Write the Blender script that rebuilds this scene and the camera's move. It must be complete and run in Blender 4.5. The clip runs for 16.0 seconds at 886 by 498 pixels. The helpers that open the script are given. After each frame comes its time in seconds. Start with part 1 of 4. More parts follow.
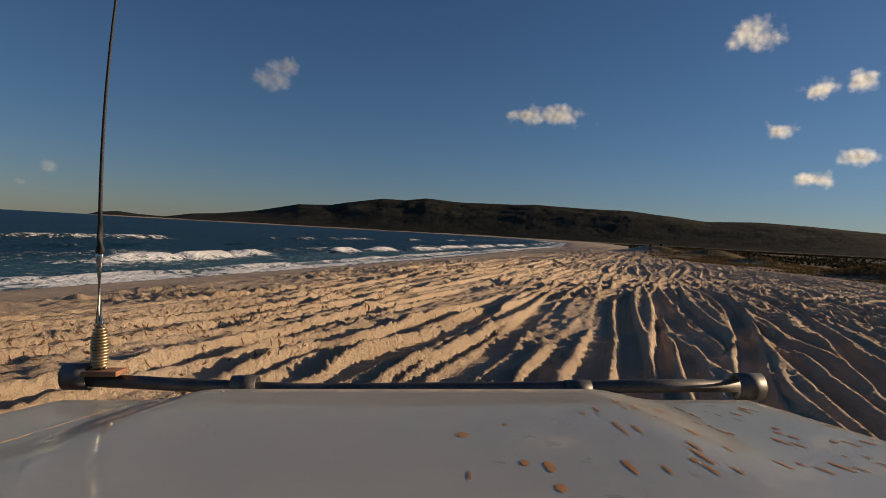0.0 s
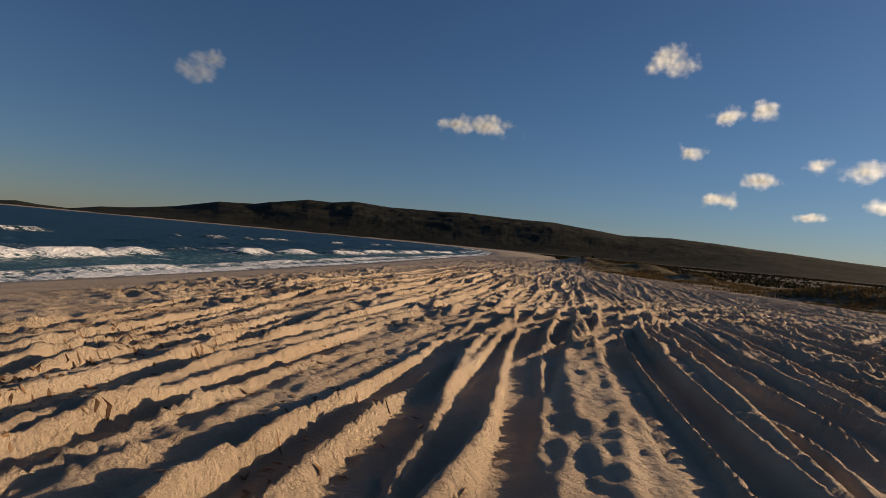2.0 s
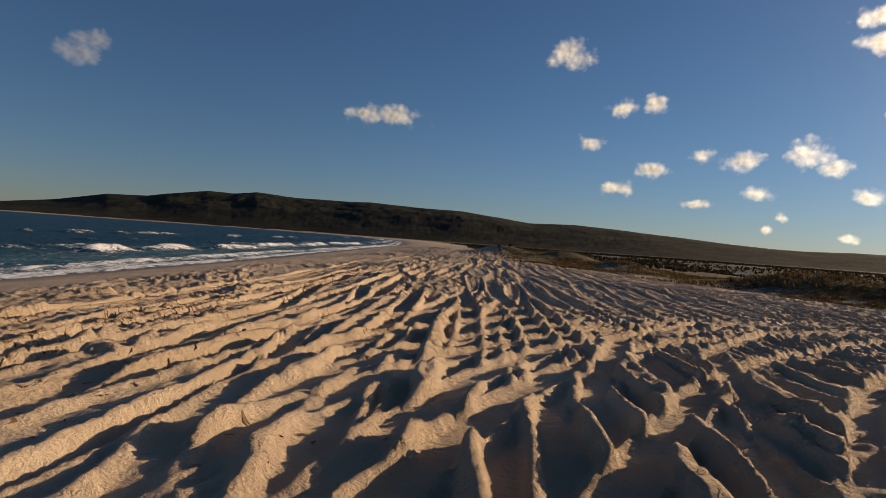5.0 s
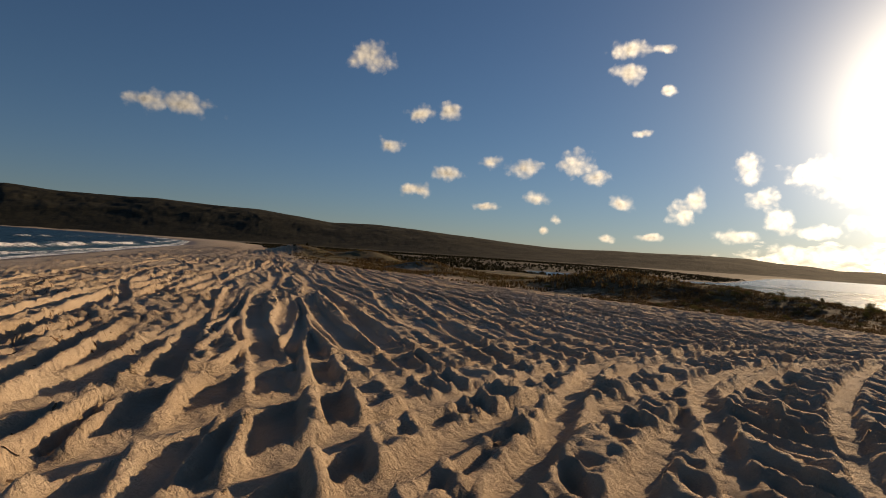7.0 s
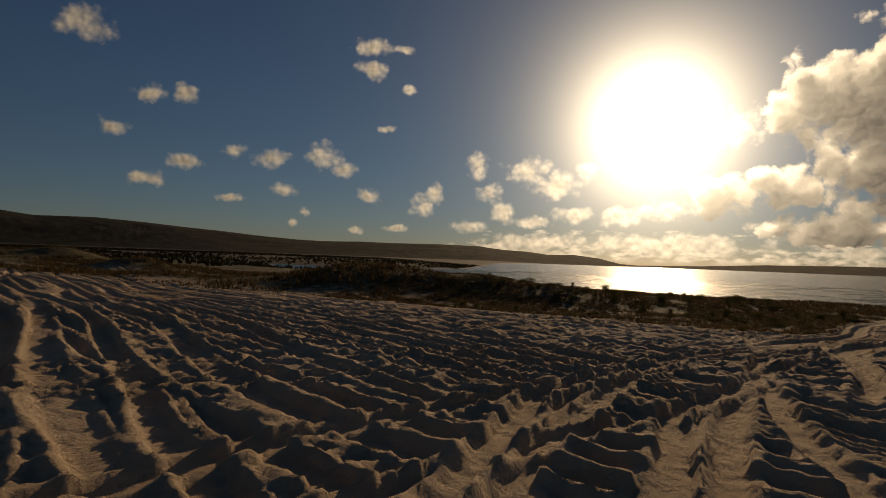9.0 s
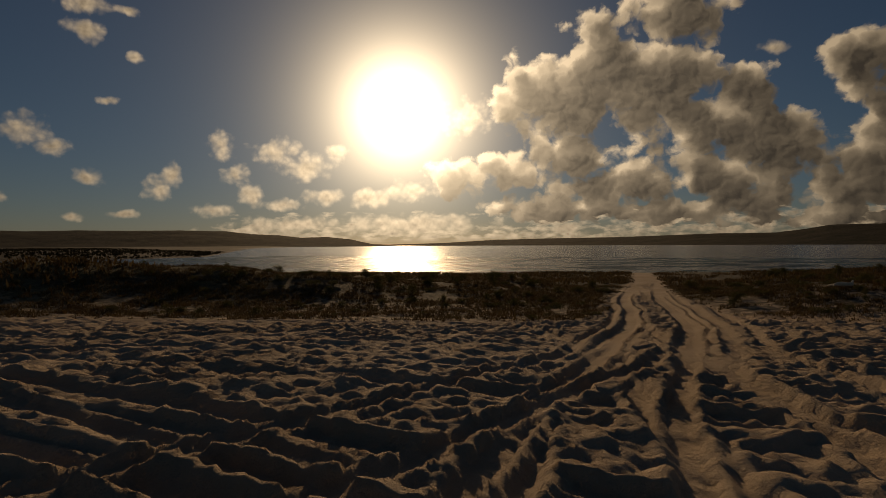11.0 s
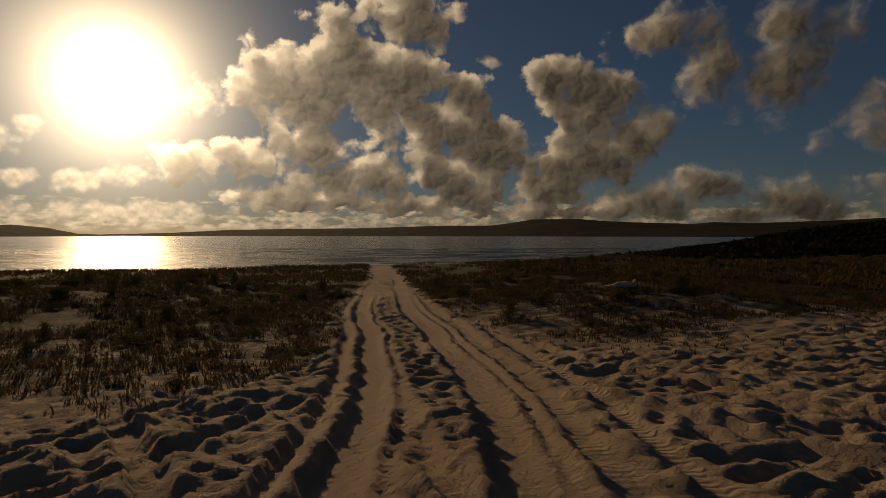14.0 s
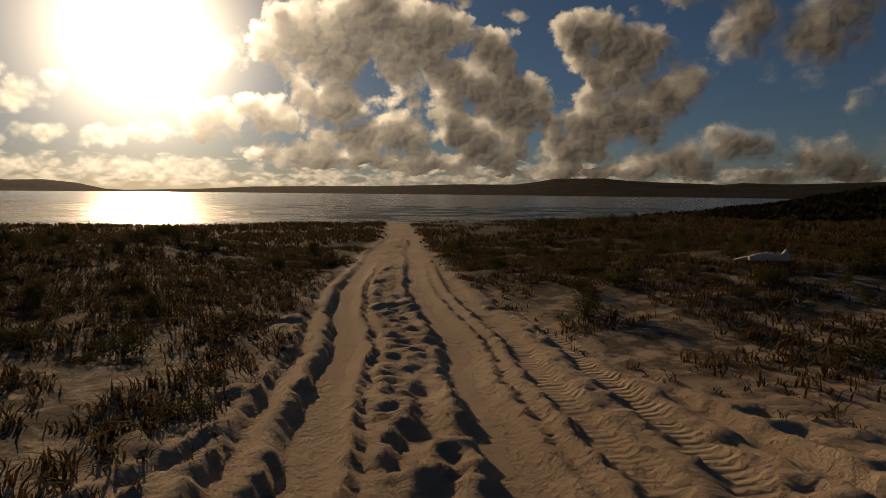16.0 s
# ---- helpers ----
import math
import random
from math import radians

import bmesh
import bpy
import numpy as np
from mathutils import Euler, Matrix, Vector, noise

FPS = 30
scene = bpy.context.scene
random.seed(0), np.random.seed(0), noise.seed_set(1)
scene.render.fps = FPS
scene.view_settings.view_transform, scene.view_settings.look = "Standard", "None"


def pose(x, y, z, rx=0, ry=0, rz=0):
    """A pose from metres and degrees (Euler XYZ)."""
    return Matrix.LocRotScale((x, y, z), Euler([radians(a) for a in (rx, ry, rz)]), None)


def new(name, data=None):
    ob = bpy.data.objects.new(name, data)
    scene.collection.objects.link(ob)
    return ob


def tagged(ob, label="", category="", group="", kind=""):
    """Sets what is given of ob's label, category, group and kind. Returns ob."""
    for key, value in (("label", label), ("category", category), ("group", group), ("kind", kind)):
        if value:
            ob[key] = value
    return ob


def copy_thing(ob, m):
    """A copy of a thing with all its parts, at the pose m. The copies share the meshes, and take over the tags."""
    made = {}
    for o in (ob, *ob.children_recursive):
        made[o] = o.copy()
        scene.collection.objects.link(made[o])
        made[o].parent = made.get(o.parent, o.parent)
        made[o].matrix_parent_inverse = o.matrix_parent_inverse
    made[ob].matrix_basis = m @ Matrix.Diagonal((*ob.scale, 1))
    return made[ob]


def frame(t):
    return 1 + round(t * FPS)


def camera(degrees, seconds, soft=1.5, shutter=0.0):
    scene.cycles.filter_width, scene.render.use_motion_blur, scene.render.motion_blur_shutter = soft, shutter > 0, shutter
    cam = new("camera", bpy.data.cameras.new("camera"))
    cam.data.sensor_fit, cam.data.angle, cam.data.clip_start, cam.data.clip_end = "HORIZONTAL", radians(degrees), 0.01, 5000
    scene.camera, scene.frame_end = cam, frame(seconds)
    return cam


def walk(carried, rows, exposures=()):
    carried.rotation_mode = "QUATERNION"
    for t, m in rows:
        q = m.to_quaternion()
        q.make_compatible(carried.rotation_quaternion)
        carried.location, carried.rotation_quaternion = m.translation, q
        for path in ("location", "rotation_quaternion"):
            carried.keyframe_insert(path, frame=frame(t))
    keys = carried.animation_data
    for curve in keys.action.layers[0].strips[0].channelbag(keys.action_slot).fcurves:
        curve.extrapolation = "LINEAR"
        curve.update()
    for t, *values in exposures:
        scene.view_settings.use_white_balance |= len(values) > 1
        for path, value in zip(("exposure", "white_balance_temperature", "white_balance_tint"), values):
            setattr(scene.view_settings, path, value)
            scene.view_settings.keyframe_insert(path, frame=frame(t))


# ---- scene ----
cam = camera(73.5, 16.0, soft=0.8)
PATH = [
    (0.0, pose(0.00, -0.00, 1.69, 88.46, -3.15, -0.00)),
    (0.5, pose(0.04, 1.97, 1.67, 88.63, -3.46, -1.60)),
    (1.0, pose(0.09, 3.90, 1.66, 86.92, -3.57, -1.32)),
    (1.5, pose(0.25, 5.74, 1.64, 88.19, -4.55, -3.06)),
    (2.0, pose(0.51, 7.59, 1.62, 89.51, -5.23, -7.08)),
    (2.5, pose(0.83, 9.46, 1.63, 88.72, -5.27, -9.69)),
    (3.0, pose(1.16, 11.27, 1.64, 88.70, -6.07, -11.51)),
    (3.2, pose(1.27, 11.99, 1.63, 89.20, -6.07, -11.85)),
    (4.2, pose(2.05, 15.40, 1.63, 89.25, -5.20, -13.70)),
    (5.3, pose(3.10, 18.99, 1.63, 89.26, -4.28, -16.92)),
    (5.5, pose(3.35, 19.68, 1.62, 89.36, -5.14, -18.57)),
    (6.0, pose(4.06, 21.40, 1.61, 90.03, -4.08, -23.44)),
    (6.5, pose(5.04, 23.05, 1.62, 89.95, -5.66, -28.97)),
    (7.0, pose(6.19, 24.56, 1.64, 90.49, -3.81, -34.75)),
    (7.5, pose(7.45, 25.90, 1.65, 90.36, -4.37, -40.84)),
    (8.0, pose(8.84, 27.07, 1.66, 90.17, -3.39, -46.33)),
    (8.5, pose(10.33, 28.14, 1.65, 89.92, -2.52, -52.69)),
    (9.0, pose(11.75, 29.11, 1.65, 90.94, -2.10, -58.54)),
    (9.2, pose(12.31, 29.46, 1.65, 90.35, -2.69, -60.76)),
    (10.2, pose(15.05, 30.67, 1.70, 90.00, -1.70, -73.50)),
    (11.3, pose(17.94, 31.17, 1.74, 89.77, -1.05, -85.15)),
    (11.5, pose(18.44, 31.19, 1.75, 89.95, -2.33, -87.16)),
    (12.0, pose(19.69, 31.10, 1.72, 89.26, 0.56, -91.92)),
    (12.5, pose(21.10, 30.85, 1.75, 90.76, 0.26, -96.47)),
    (13.0, pose(22.55, 30.57, 1.74, 89.74, 0.30, -99.73)),
    (13.5, pose(23.98, 30.20, 1.69, 88.31, -0.19, -103.07)),
    (14.0, pose(25.44, 29.76, 1.66, 88.62, 0.03, -106.77)),
    (14.5, pose(26.98, 29.28, 1.59, 87.82, -1.86, -109.01)),
    (15.0, pose(28.56, 28.73, 1.54, 86.33, 0.26, -108.78)),
    (15.5, pose(30.10, 28.38, 1.44, 85.68, -1.31, -107.32)),
    (16.0, pose(31.60, 28.07, 1.31, 84.63, -0.54, -104.58)),
]
EXPOSURES = [(0.0, 0.2, 6900, 10), (3.0, 0.25, 6900, 10), (5.5, 0.35, 7200, 10), (7.0, 0.15, 7600, 10), (7.5, -0.05, 7800, 10), (8.0, -0.35, 8100, 10),
             (8.5, -0.75, 8200, 10), (9.0, -1.1, 8300, 10), (11.5, -1.65, 8900, 12), (14.0, -1.6, 8900, 12), (16.0, -1.1, 8200, 12)]
walk(cam, PATH, EXPOSURES)

# ---- sun, sky and clouds ----
SUN_AZ, SUN_EL = 78.0, 12.6
SUN_DIR = Vector((math.sin(radians(SUN_AZ)) * math.cos(radians(SUN_EL)),
                  math.cos(radians(SUN_AZ)) * math.cos(radians(SUN_EL)), math.sin(radians(SUN_EL))))
sun = new("sun", bpy.data.lights.new("sun", "SUN"))
sun.data.energy, sun.data.angle, sun.data.color = 4.3, radians(0.55), (1.0, 0.76, 0.53)
sun.rotation_euler = SUN_DIR.to_track_quat("Z", "Y").to_euler()

# clouds: azimuth and height of the middle, half width and half height, in degrees
SMALL_CLOUDS = [(-16.8, 13.1, 1.9, 1.1), (-15.6, 14.1, 1.9, 0.8), (-33.6, 3.6, 0.7, 0.6), (-35.6, 2.3, 0.5, 0.3),
                (26.7, 17.7, 2.3, 1.4), (7.4, 11.5, 2.4, 0.6), (10.0, 11.4, 3.6, 1.0), (31.9, 13.2, 1.6, 0.9),
                (34.7, 13.5, 1.3, 0.9), (29.0, 10.1, 1.6, 0.8), (34.6, 7.7, 1.7, 0.7), (31.8, 6.0, 1.8, 0.7),
                (38.8, 9.0, 1.3, 0.8), (41.9, 8.6, 1.9, 1.0), (43.4, 5.9, 1.3, 0.8), (38.5, 4.9, 1.2, 0.5),
                (47.1, 9.3, 1.7, 1.4), (48.7, 8.0, 1.5, 0.8), (51.2, 5.7, 1.3, 0.7), (44.3, 2.9, 0.6, 0.4),
                (45.3, 4.0, 0.7, 0.5), (51.0, 19.3, 2.1, 1.0), (51.0, 17.5, 1.7, 1.0), (54.0, 19.2, 1.0, 0.4),
                (54.8, 15.7, 0.7, 0.5), (52.6, 12.1, 1.0, 0.4), (50.0, 2.5, 0.9, 0.5), (53.6, 2.7, 1.2, 0.4)]
SUN_CLOUDS = [(56.6, 5.0, 1.5, 1.3), (57.6, 6.2, 0.9, 1.3), (61.8, 9.0, 1.4, 1.4), (62.8, 6.4, 1.3, 1.2), (64.0, 4.7, 1.3, 1.2),
              (66.6, 8.6, 2.4, 1.5), (69.2, 7.3, 2.4, 1.6), (60.9, 3.1, 1.8, 0.8), (72.2, 8.7, 1.5, 1.1),
              (66.9, 3.8, 2.0, 0.7), (70.8, 4.6, 2.6, 0.9), (74.9, 4.6, 2.7, 1.1), (79.1, 5.1, 3.2, 1.2),
              (84.3, 12.0, 3.0, 1.8), (79.3, 1.9, 8.5, 1.2), (68.0, 1.9, 6.0, 0.9), (111.0, 16.0, 1.4, 0.6)]
BIG_CLOUDS = [(83.4, 6.4, 3.0, 1.3), (88.3, 7.4, 2.6, 1.5), (94.8, 7.9, 4.0, 1.9), (98.6, 5.5, 4.4, 1.7),
              (92.9, 13.6, 5.0, 3.1), (97.3, 17.0, 3.2, 2.7), (103.1, 20.0, 3.8, 2.6), (101.3, 14.5, 4.6, 3.7),
              (105.0, 10.7, 5.2, 2.1), (109.2, 13.0, 1.9, 1.9), (110.3, 8.6, 4.8, 2.4), (107.1, 6.2, 3.9, 1.8),
              (110.3, 3.7, 3.2, 1.3), (93.3, 3.2, 5.2, 1.1), (104.0, 3.0, 6.0, 1.0), (117.9, 14.6, 3.1, 1.4),
              (121.1, 12.2, 3.7, 2.9), (124.5, 9.1, 3.8, 3.4), (121.2, 7.2, 4.4, 3.0), (127.0, 17.2, 2.9, 1.8),
              (131.1, 15.2, 3.6, 3.1), (135.6, 13.0, 3.4, 3.0), (137.5, 17.0, 3.8, 2.6), (130.0, 4.4, 3.4, 1.8),
              (136.8, 3.0, 3.6, 1.6), (126.5, 2.8, 4.4, 1.4), (117.7, 4.3, 3.6, 1.5), (117.3, 2.2, 8.5, 0.8),
              (134.0, 1.8, 8.0, 0.8), (146.0, 9.0, 5.0, 2.4), (152.0, 4.0, 9.0, 1.6)]


class Nodes:
    """Short way to write node trees."""

    def __init__(self, tree):
        self.tree = tree

    def add(self, kind, *ins, out=0, **props):
        n = self.tree.nodes.new("ShaderNode" + kind)
        for k, v in props.items():
            setattr(n, k, v)
        for i, v in enumerate(ins):
            self.put(n, i, v)
        return n.outputs[out]

    def put(self, n, i, v):
        if v is None:
            return
        if isinstance(v, bpy.types.NodeSocket):
            self.tree.links.new(v, n.inputs[i])
        else:
            n.inputs[i].default_value = v

    def math(self, op, a, b=None, c=None, clamp=False):
        return self.add("Math", a, b, c, operation=op, use_clamp=clamp)

    def vmath(self, op, a, b=None, c=None, out=0):
        return self.add("VectorMath", a, b, c, operation=op, out=out)

    def step(self, v, lo, hi, a=0.0, b=1.0):
        return self.add("MapRange", v, lo, hi, a, b, interpolation_type="SMOOTHSTEP")

    def lerp(self, v, lo, hi, a=0.0, b=1.0):
        return self.add("MapRange", v, lo, hi, a, b)

    def mix(self, f, a, b, blend="MIX"):
        n = self.tree.nodes.new("ShaderNodeMix")
        n.data_type, n.blend_type = "RGBA", blend
        for s, v in ((0, f), (6, a), (7, b)):
            self.put(n, s, (*v, 1) if isinstance(v, tuple) and len(v) == 3 else v)
        return n.outputs[2]

    def noise(self, vec, scale, detail=4.0, rough=0.55, out=0, distort=0.0):
        n = self.tree.nodes.new("ShaderNodeTexNoise")
        self.put(n, 0, vec)
        for k, v in (("Scale", scale), ("Detail", detail), ("Roughness", rough), ("Distortion", distort)):
            n.inputs[k].default_value = v
        return n.outputs[out]

    def bump(self, height, strength, distance):
        n = self.tree.nodes.new("ShaderNodeBump")
        n.inputs["Strength"].default_value, n.inputs["Distance"].default_value = strength, distance
        self.put(n, n.inputs.find("Height"), height)
        return n.outputs[0]


world = bpy.data.worlds.new("world")
scene.world = world
world.use_nodes = True
W = Nodes(world.node_tree)
background = world.node_tree.nodes["Background"]
sky = world.node_tree.nodes.new("ShaderNodeTexSky")
sky.sky_type, sky.sun_disc = "NISHITA", False
sky.sun_elevation, sky.sun_rotation = radians(SUN_EL), radians(SUN_AZ)
sky.air_density, sky.dust_density, sky.ozone_density = 1.0, 0.1, 4.0
direction = W.add("TexCoord", out=0)
way = W.vmath("NORMALIZE", direction)
split = W.tree.nodes.new("ShaderNodeSeparateXYZ")
W.put(split, 0, way)
azimuth = W.math("DEGREES", W.math("ARCTAN2", split.outputs[0], split.outputs[1]))
height = W.math("DEGREES", W.math("ARCSINE", split.outputs[2]))
chart = W.add("CombineXYZ", azimuth, height, 0.0)
from_sun = W.math("DEGREES", W.math("ARCCOSINE", W.math("MINIMUM", W.vmath("DOT_PRODUCT", way, tuple(SUN_DIR), out=1), 0.99999)))


def cloud_edge(at, clouds):
    """How far out a place lies in the nearest cloud of a bank: 0 in its middle, 1 at its rim."""
    total = None
    for a, h, w, t in clouds:
        d = W.vmath("LENGTH", W.vmath("MULTIPLY_ADD", at, (1 / w, 1 / t, 0), (-a / w, -h / t, 0)), out=1)
        total = d if total is None else W.math("SMOOTH_MIN", total, d, 0.15)
    return total


def billow(at, scale, seed, detail):
    """Rounded heads with creases between them, about 0 on the mean."""
    n = W.tree.nodes.new("ShaderNodeTexVoronoi")
    n.voronoi_dimensions, n.feature = "2D", "F1"
    W.put(n, 0, W.vmath("ADD", at, (seed, seed * 0.7, 0)))
    for k, v in (("Scale", scale), ("Detail", detail), ("Roughness", 0.42), ("Lacunarity", 2.3)):
        n.inputs[k].default_value = v
    whole = sum(0.42 ** k for k in range(int(detail) + 1))
    return W.math("MULTIPLY_ADD", n.outputs[0], -1 / whole, 0.43)


def bulk(at, bend, clouds, lift, scale, seed, detail, ragged, heads):
    """How thick the cloud stands in a direction; below 0 is clear sky."""
    edge = cloud_edge(W.vmath("ADD", at, bend), clouds)
    rough = W.math("MULTIPLY", W.math("SUBTRACT", W.noise(W.vmath("ADD", at, (seed, 0, 0)), scale * 0.7, detail, 0.5), 0.5), ragged)
    round_heads = W.math("MULTIPLY", billow(W.vmath("ADD", at, bend), scale, seed, detail), heads)
    return W.math("ADD", W.math("SUBTRACT", lift, edge), W.math("ADD", rough, round_heads))


warp = W.vmath("SUBTRACT", W.noise(chart, 0.5, 4.0, 0.55, out=1), (0.5, 0.5, 0.5))
bend_small, bend_big = W.vmath("MULTIPLY", warp, (1.1, 0.7, 0)), W.vmath("MULTIPLY", warp, (2.6, 1.8, 0))
toward = W.vmath("NORMALIZE", W.vmath("SUBTRACT", (SUN_AZ, SUN_EL + 26, 0), chart))
chart_near, chart_far = W.vmath("MULTIPLY_ADD", toward, (0.9, 0.9, 0), chart), W.vmath("MULTIPLY_ADD", toward, (2.6, 2.6, 0), chart)
chart_close = W.vmath("MULTIPLY_ADD", toward, (0.35, 0.35, 0), chart)
cover_small = bulk(chart, bend_small, SMALL_CLOUDS + SUN_CLOUDS, 1.0, 0.75, 3.0, 2.0, 1.3, 0.9)
cover_big = bulk(chart, bend_big, BIG_CLOUDS, 1.36, 0.34, 11.0, 3.0, 1.6, 1.7)
big_near = bulk(chart_near, bend_big, BIG_CLOUDS, 1.36, 0.34, 11.0, 1.0, 1.6, 1.7)
big_far = bulk(chart_far, bend_big, BIG_CLOUDS, 1.36, 0.34, 11.0, 0.0, 1.6, 1.7)
rows_of_heads = W.vmath("MULTIPLY", W.vmath("ADD", chart, bend_small), (0.42, 1.25, 1.0))
layer = W.math("ADD", W.math("MULTIPLY", W.math("SUBTRACT", W.noise(rows_of_heads, 0.9, 4.0, 0.55), 0.5), 3.2), W.math("MULTIPLY", billow(rows_of_heads, 1.1, 7.0, 2.0), 1.4))
layer = W.math("ADD", layer, W.step(height, 6.0, 1.2, -1.7, 0.42))
layer = W.math("ADD", layer, W.math("ADD", W.step(azimuth, 50.0, 66.0, -2.0, 0.0), W.step(azimuth, 150.0, 185.0, 0.0, -2.0)))
cover_small = W.math("MAXIMUM", cover_small, layer)
in_big = W.step(W.math("SUBTRACT", cover_big, cover_small), -0.3, 0.3)
fade = W.step(azimuth, -25.0, 24.0, 0.30, 1.0)
soft_rim = W.step(azimuth, 116.0, 134.0, 0.45, 1.3)
alpha_big = W.step(W.math("DIVIDE", cover_big, soft_rim), 0.0, 1.0)
alpha = W.math("MULTIPLY", W.math("MAXIMUM", W.step(cover_small, -0.05, 1.05), alpha_big), W.math("MULTIPLY", W.step(height, 0.1, 0.8), fade))
depth = W.math("ADD", W.math("MULTIPLY", W.math("MAXIMUM", big_near, 0.0), 0.85), W.math("MULTIPLY", W.math("MAXIMUM", big_far, 0.0), 0.75))
relief_big = W.math("SUBTRACT", billow(W.vmath("ADD", chart, bend_big), 0.62, 5.0, 1.0), billow(W.vmath("ADD", chart_close, bend_big), 0.62, 5.0, 1.0))
lit_big = W.math("ADD", W.math("POWER", 2.718, W.math("MULTIPLY", depth, -2.3)), W.math("MULTIPLY_ADD", relief_big, 0.24, 0.05), clamp=True)
relief_small = W.math("SUBTRACT", billow(chart, 0.75, 3.0, 2.0), billow(chart_close, 0.75, 3.0, 2.0))
lit_small = W.math("ADD", W.math("MULTIPLY", relief_small, 0.8), W.step(cover_small, 0.05, 1.3, 0.82, 0.42), clamp=True)
lit = W.math("ADD", W.math("MULTIPLY", lit_big, in_big), W.math("MULTIPLY", lit_small, W.math("SUBTRACT", 1.0, in_big)))
near_sun = W.math("POWER", 2.718, W.math("MULTIPLY", from_sun, -1 / 18.0))
CLOUD_DARK, CLOUD_LIT = (0.104, 0.096, 0.091), (1.25, 1.08, 0.87)
cloud_colour = W.mix(lit, CLOUD_DARK, CLOUD_LIT)
cloud_gain = W.math("MULTIPLY_ADD", near_sun, 3.3, 0.52)
cloud_light = W.vmath("SCALE", cloud_colour)
W.put(cloud_light.node, 3, cloud_gain)
SKY_STRENGTH = 0.05
sky_light = W.vmath("SCALE", W.mix(1.0, sky.outputs[0], W.mix(W.step(height, 0.0, 15.0), (0.85, 0.92, 1.18), (0.84, 0.96, 1.14)), "MULTIPLY"))
sky_light.node.inputs[3].default_value = SKY_STRENGTH
glow_wide = W.math("MULTIPLY", W.math("POWER", 2.718, W.math("MULTIPLY", from_sun, -1 / 7.5)), 1.05)
glow_core = W.math("MULTIPLY", W.math("POWER", 2.718, W.math("MULTIPLY", from_sun, -1 / 2.8)), 19.0)
glow = W.vmath("SCALE", (1.0, 0.88, 0.70))
W.put(glow.node, 3, W.math("ADD", glow_wide, glow_core))
air = W.vmath("ADD", W.mix(alpha, sky_light, cloud_light), glow)
world.node_tree.links.new(air, background.inputs[0])
background.inputs[1].default_value = 1.0


# ---- materials ----
def material(name):
    m = bpy.data.materials.new(name)
    m.use_nodes = True
    return m, Nodes(m.node_tree), m.node_tree.nodes["Principled BSDF"]


def feed(n, shader, **values):
    for k, v in values.items():
        k = k.replace("_", " ")
        if isinstance(v, bpy.types.NodeSocket):
            n.tree.links.new(v, shader.inputs[k])
        else:
            shader.inputs[k].default_value = (*v, 1) if isinstance(v, tuple) else v


def attr(n, name):
    a = n.tree.nodes.new("ShaderNodeAttribute")
    a.attribute_name = name
    return a.outputs["Fac"]


def plain(name, colour, rough=0.5, metal=0.0, vary=0.25, scale=8.0, relief=0.0, coat=0.0):
    """A surface with a little variation of tone and gloss at two sizes."""
    m, n, s = material(name)
    at = n.add("TexCoord", out=3)
    f = n.math("ADD", n.math("MULTIPLY", n.noise(at, scale, 5.0), 0.7), n.math("MULTIPLY", n.noise(at, scale * 9, 3.0), 0.3))
    dark = tuple(c * (1 - vary) for c in colour)
    light = tuple(min(1, c * (1 + vary)) for c in colour)
    feed(n, s, Base_Color=n.mix(n.step(f, 0.3, 0.7), dark, light), Metallic=metal,
         Roughness=n.lerp(f, 0.3, 0.7, max(0.03, rough - 0.08), min(1, rough + 0.1)), Coat_Weight=coat, Coat_Roughness=0.05)
    if relief:
        feed(n, s, Normal=n.bump(f, 0.6, relief))
    return m


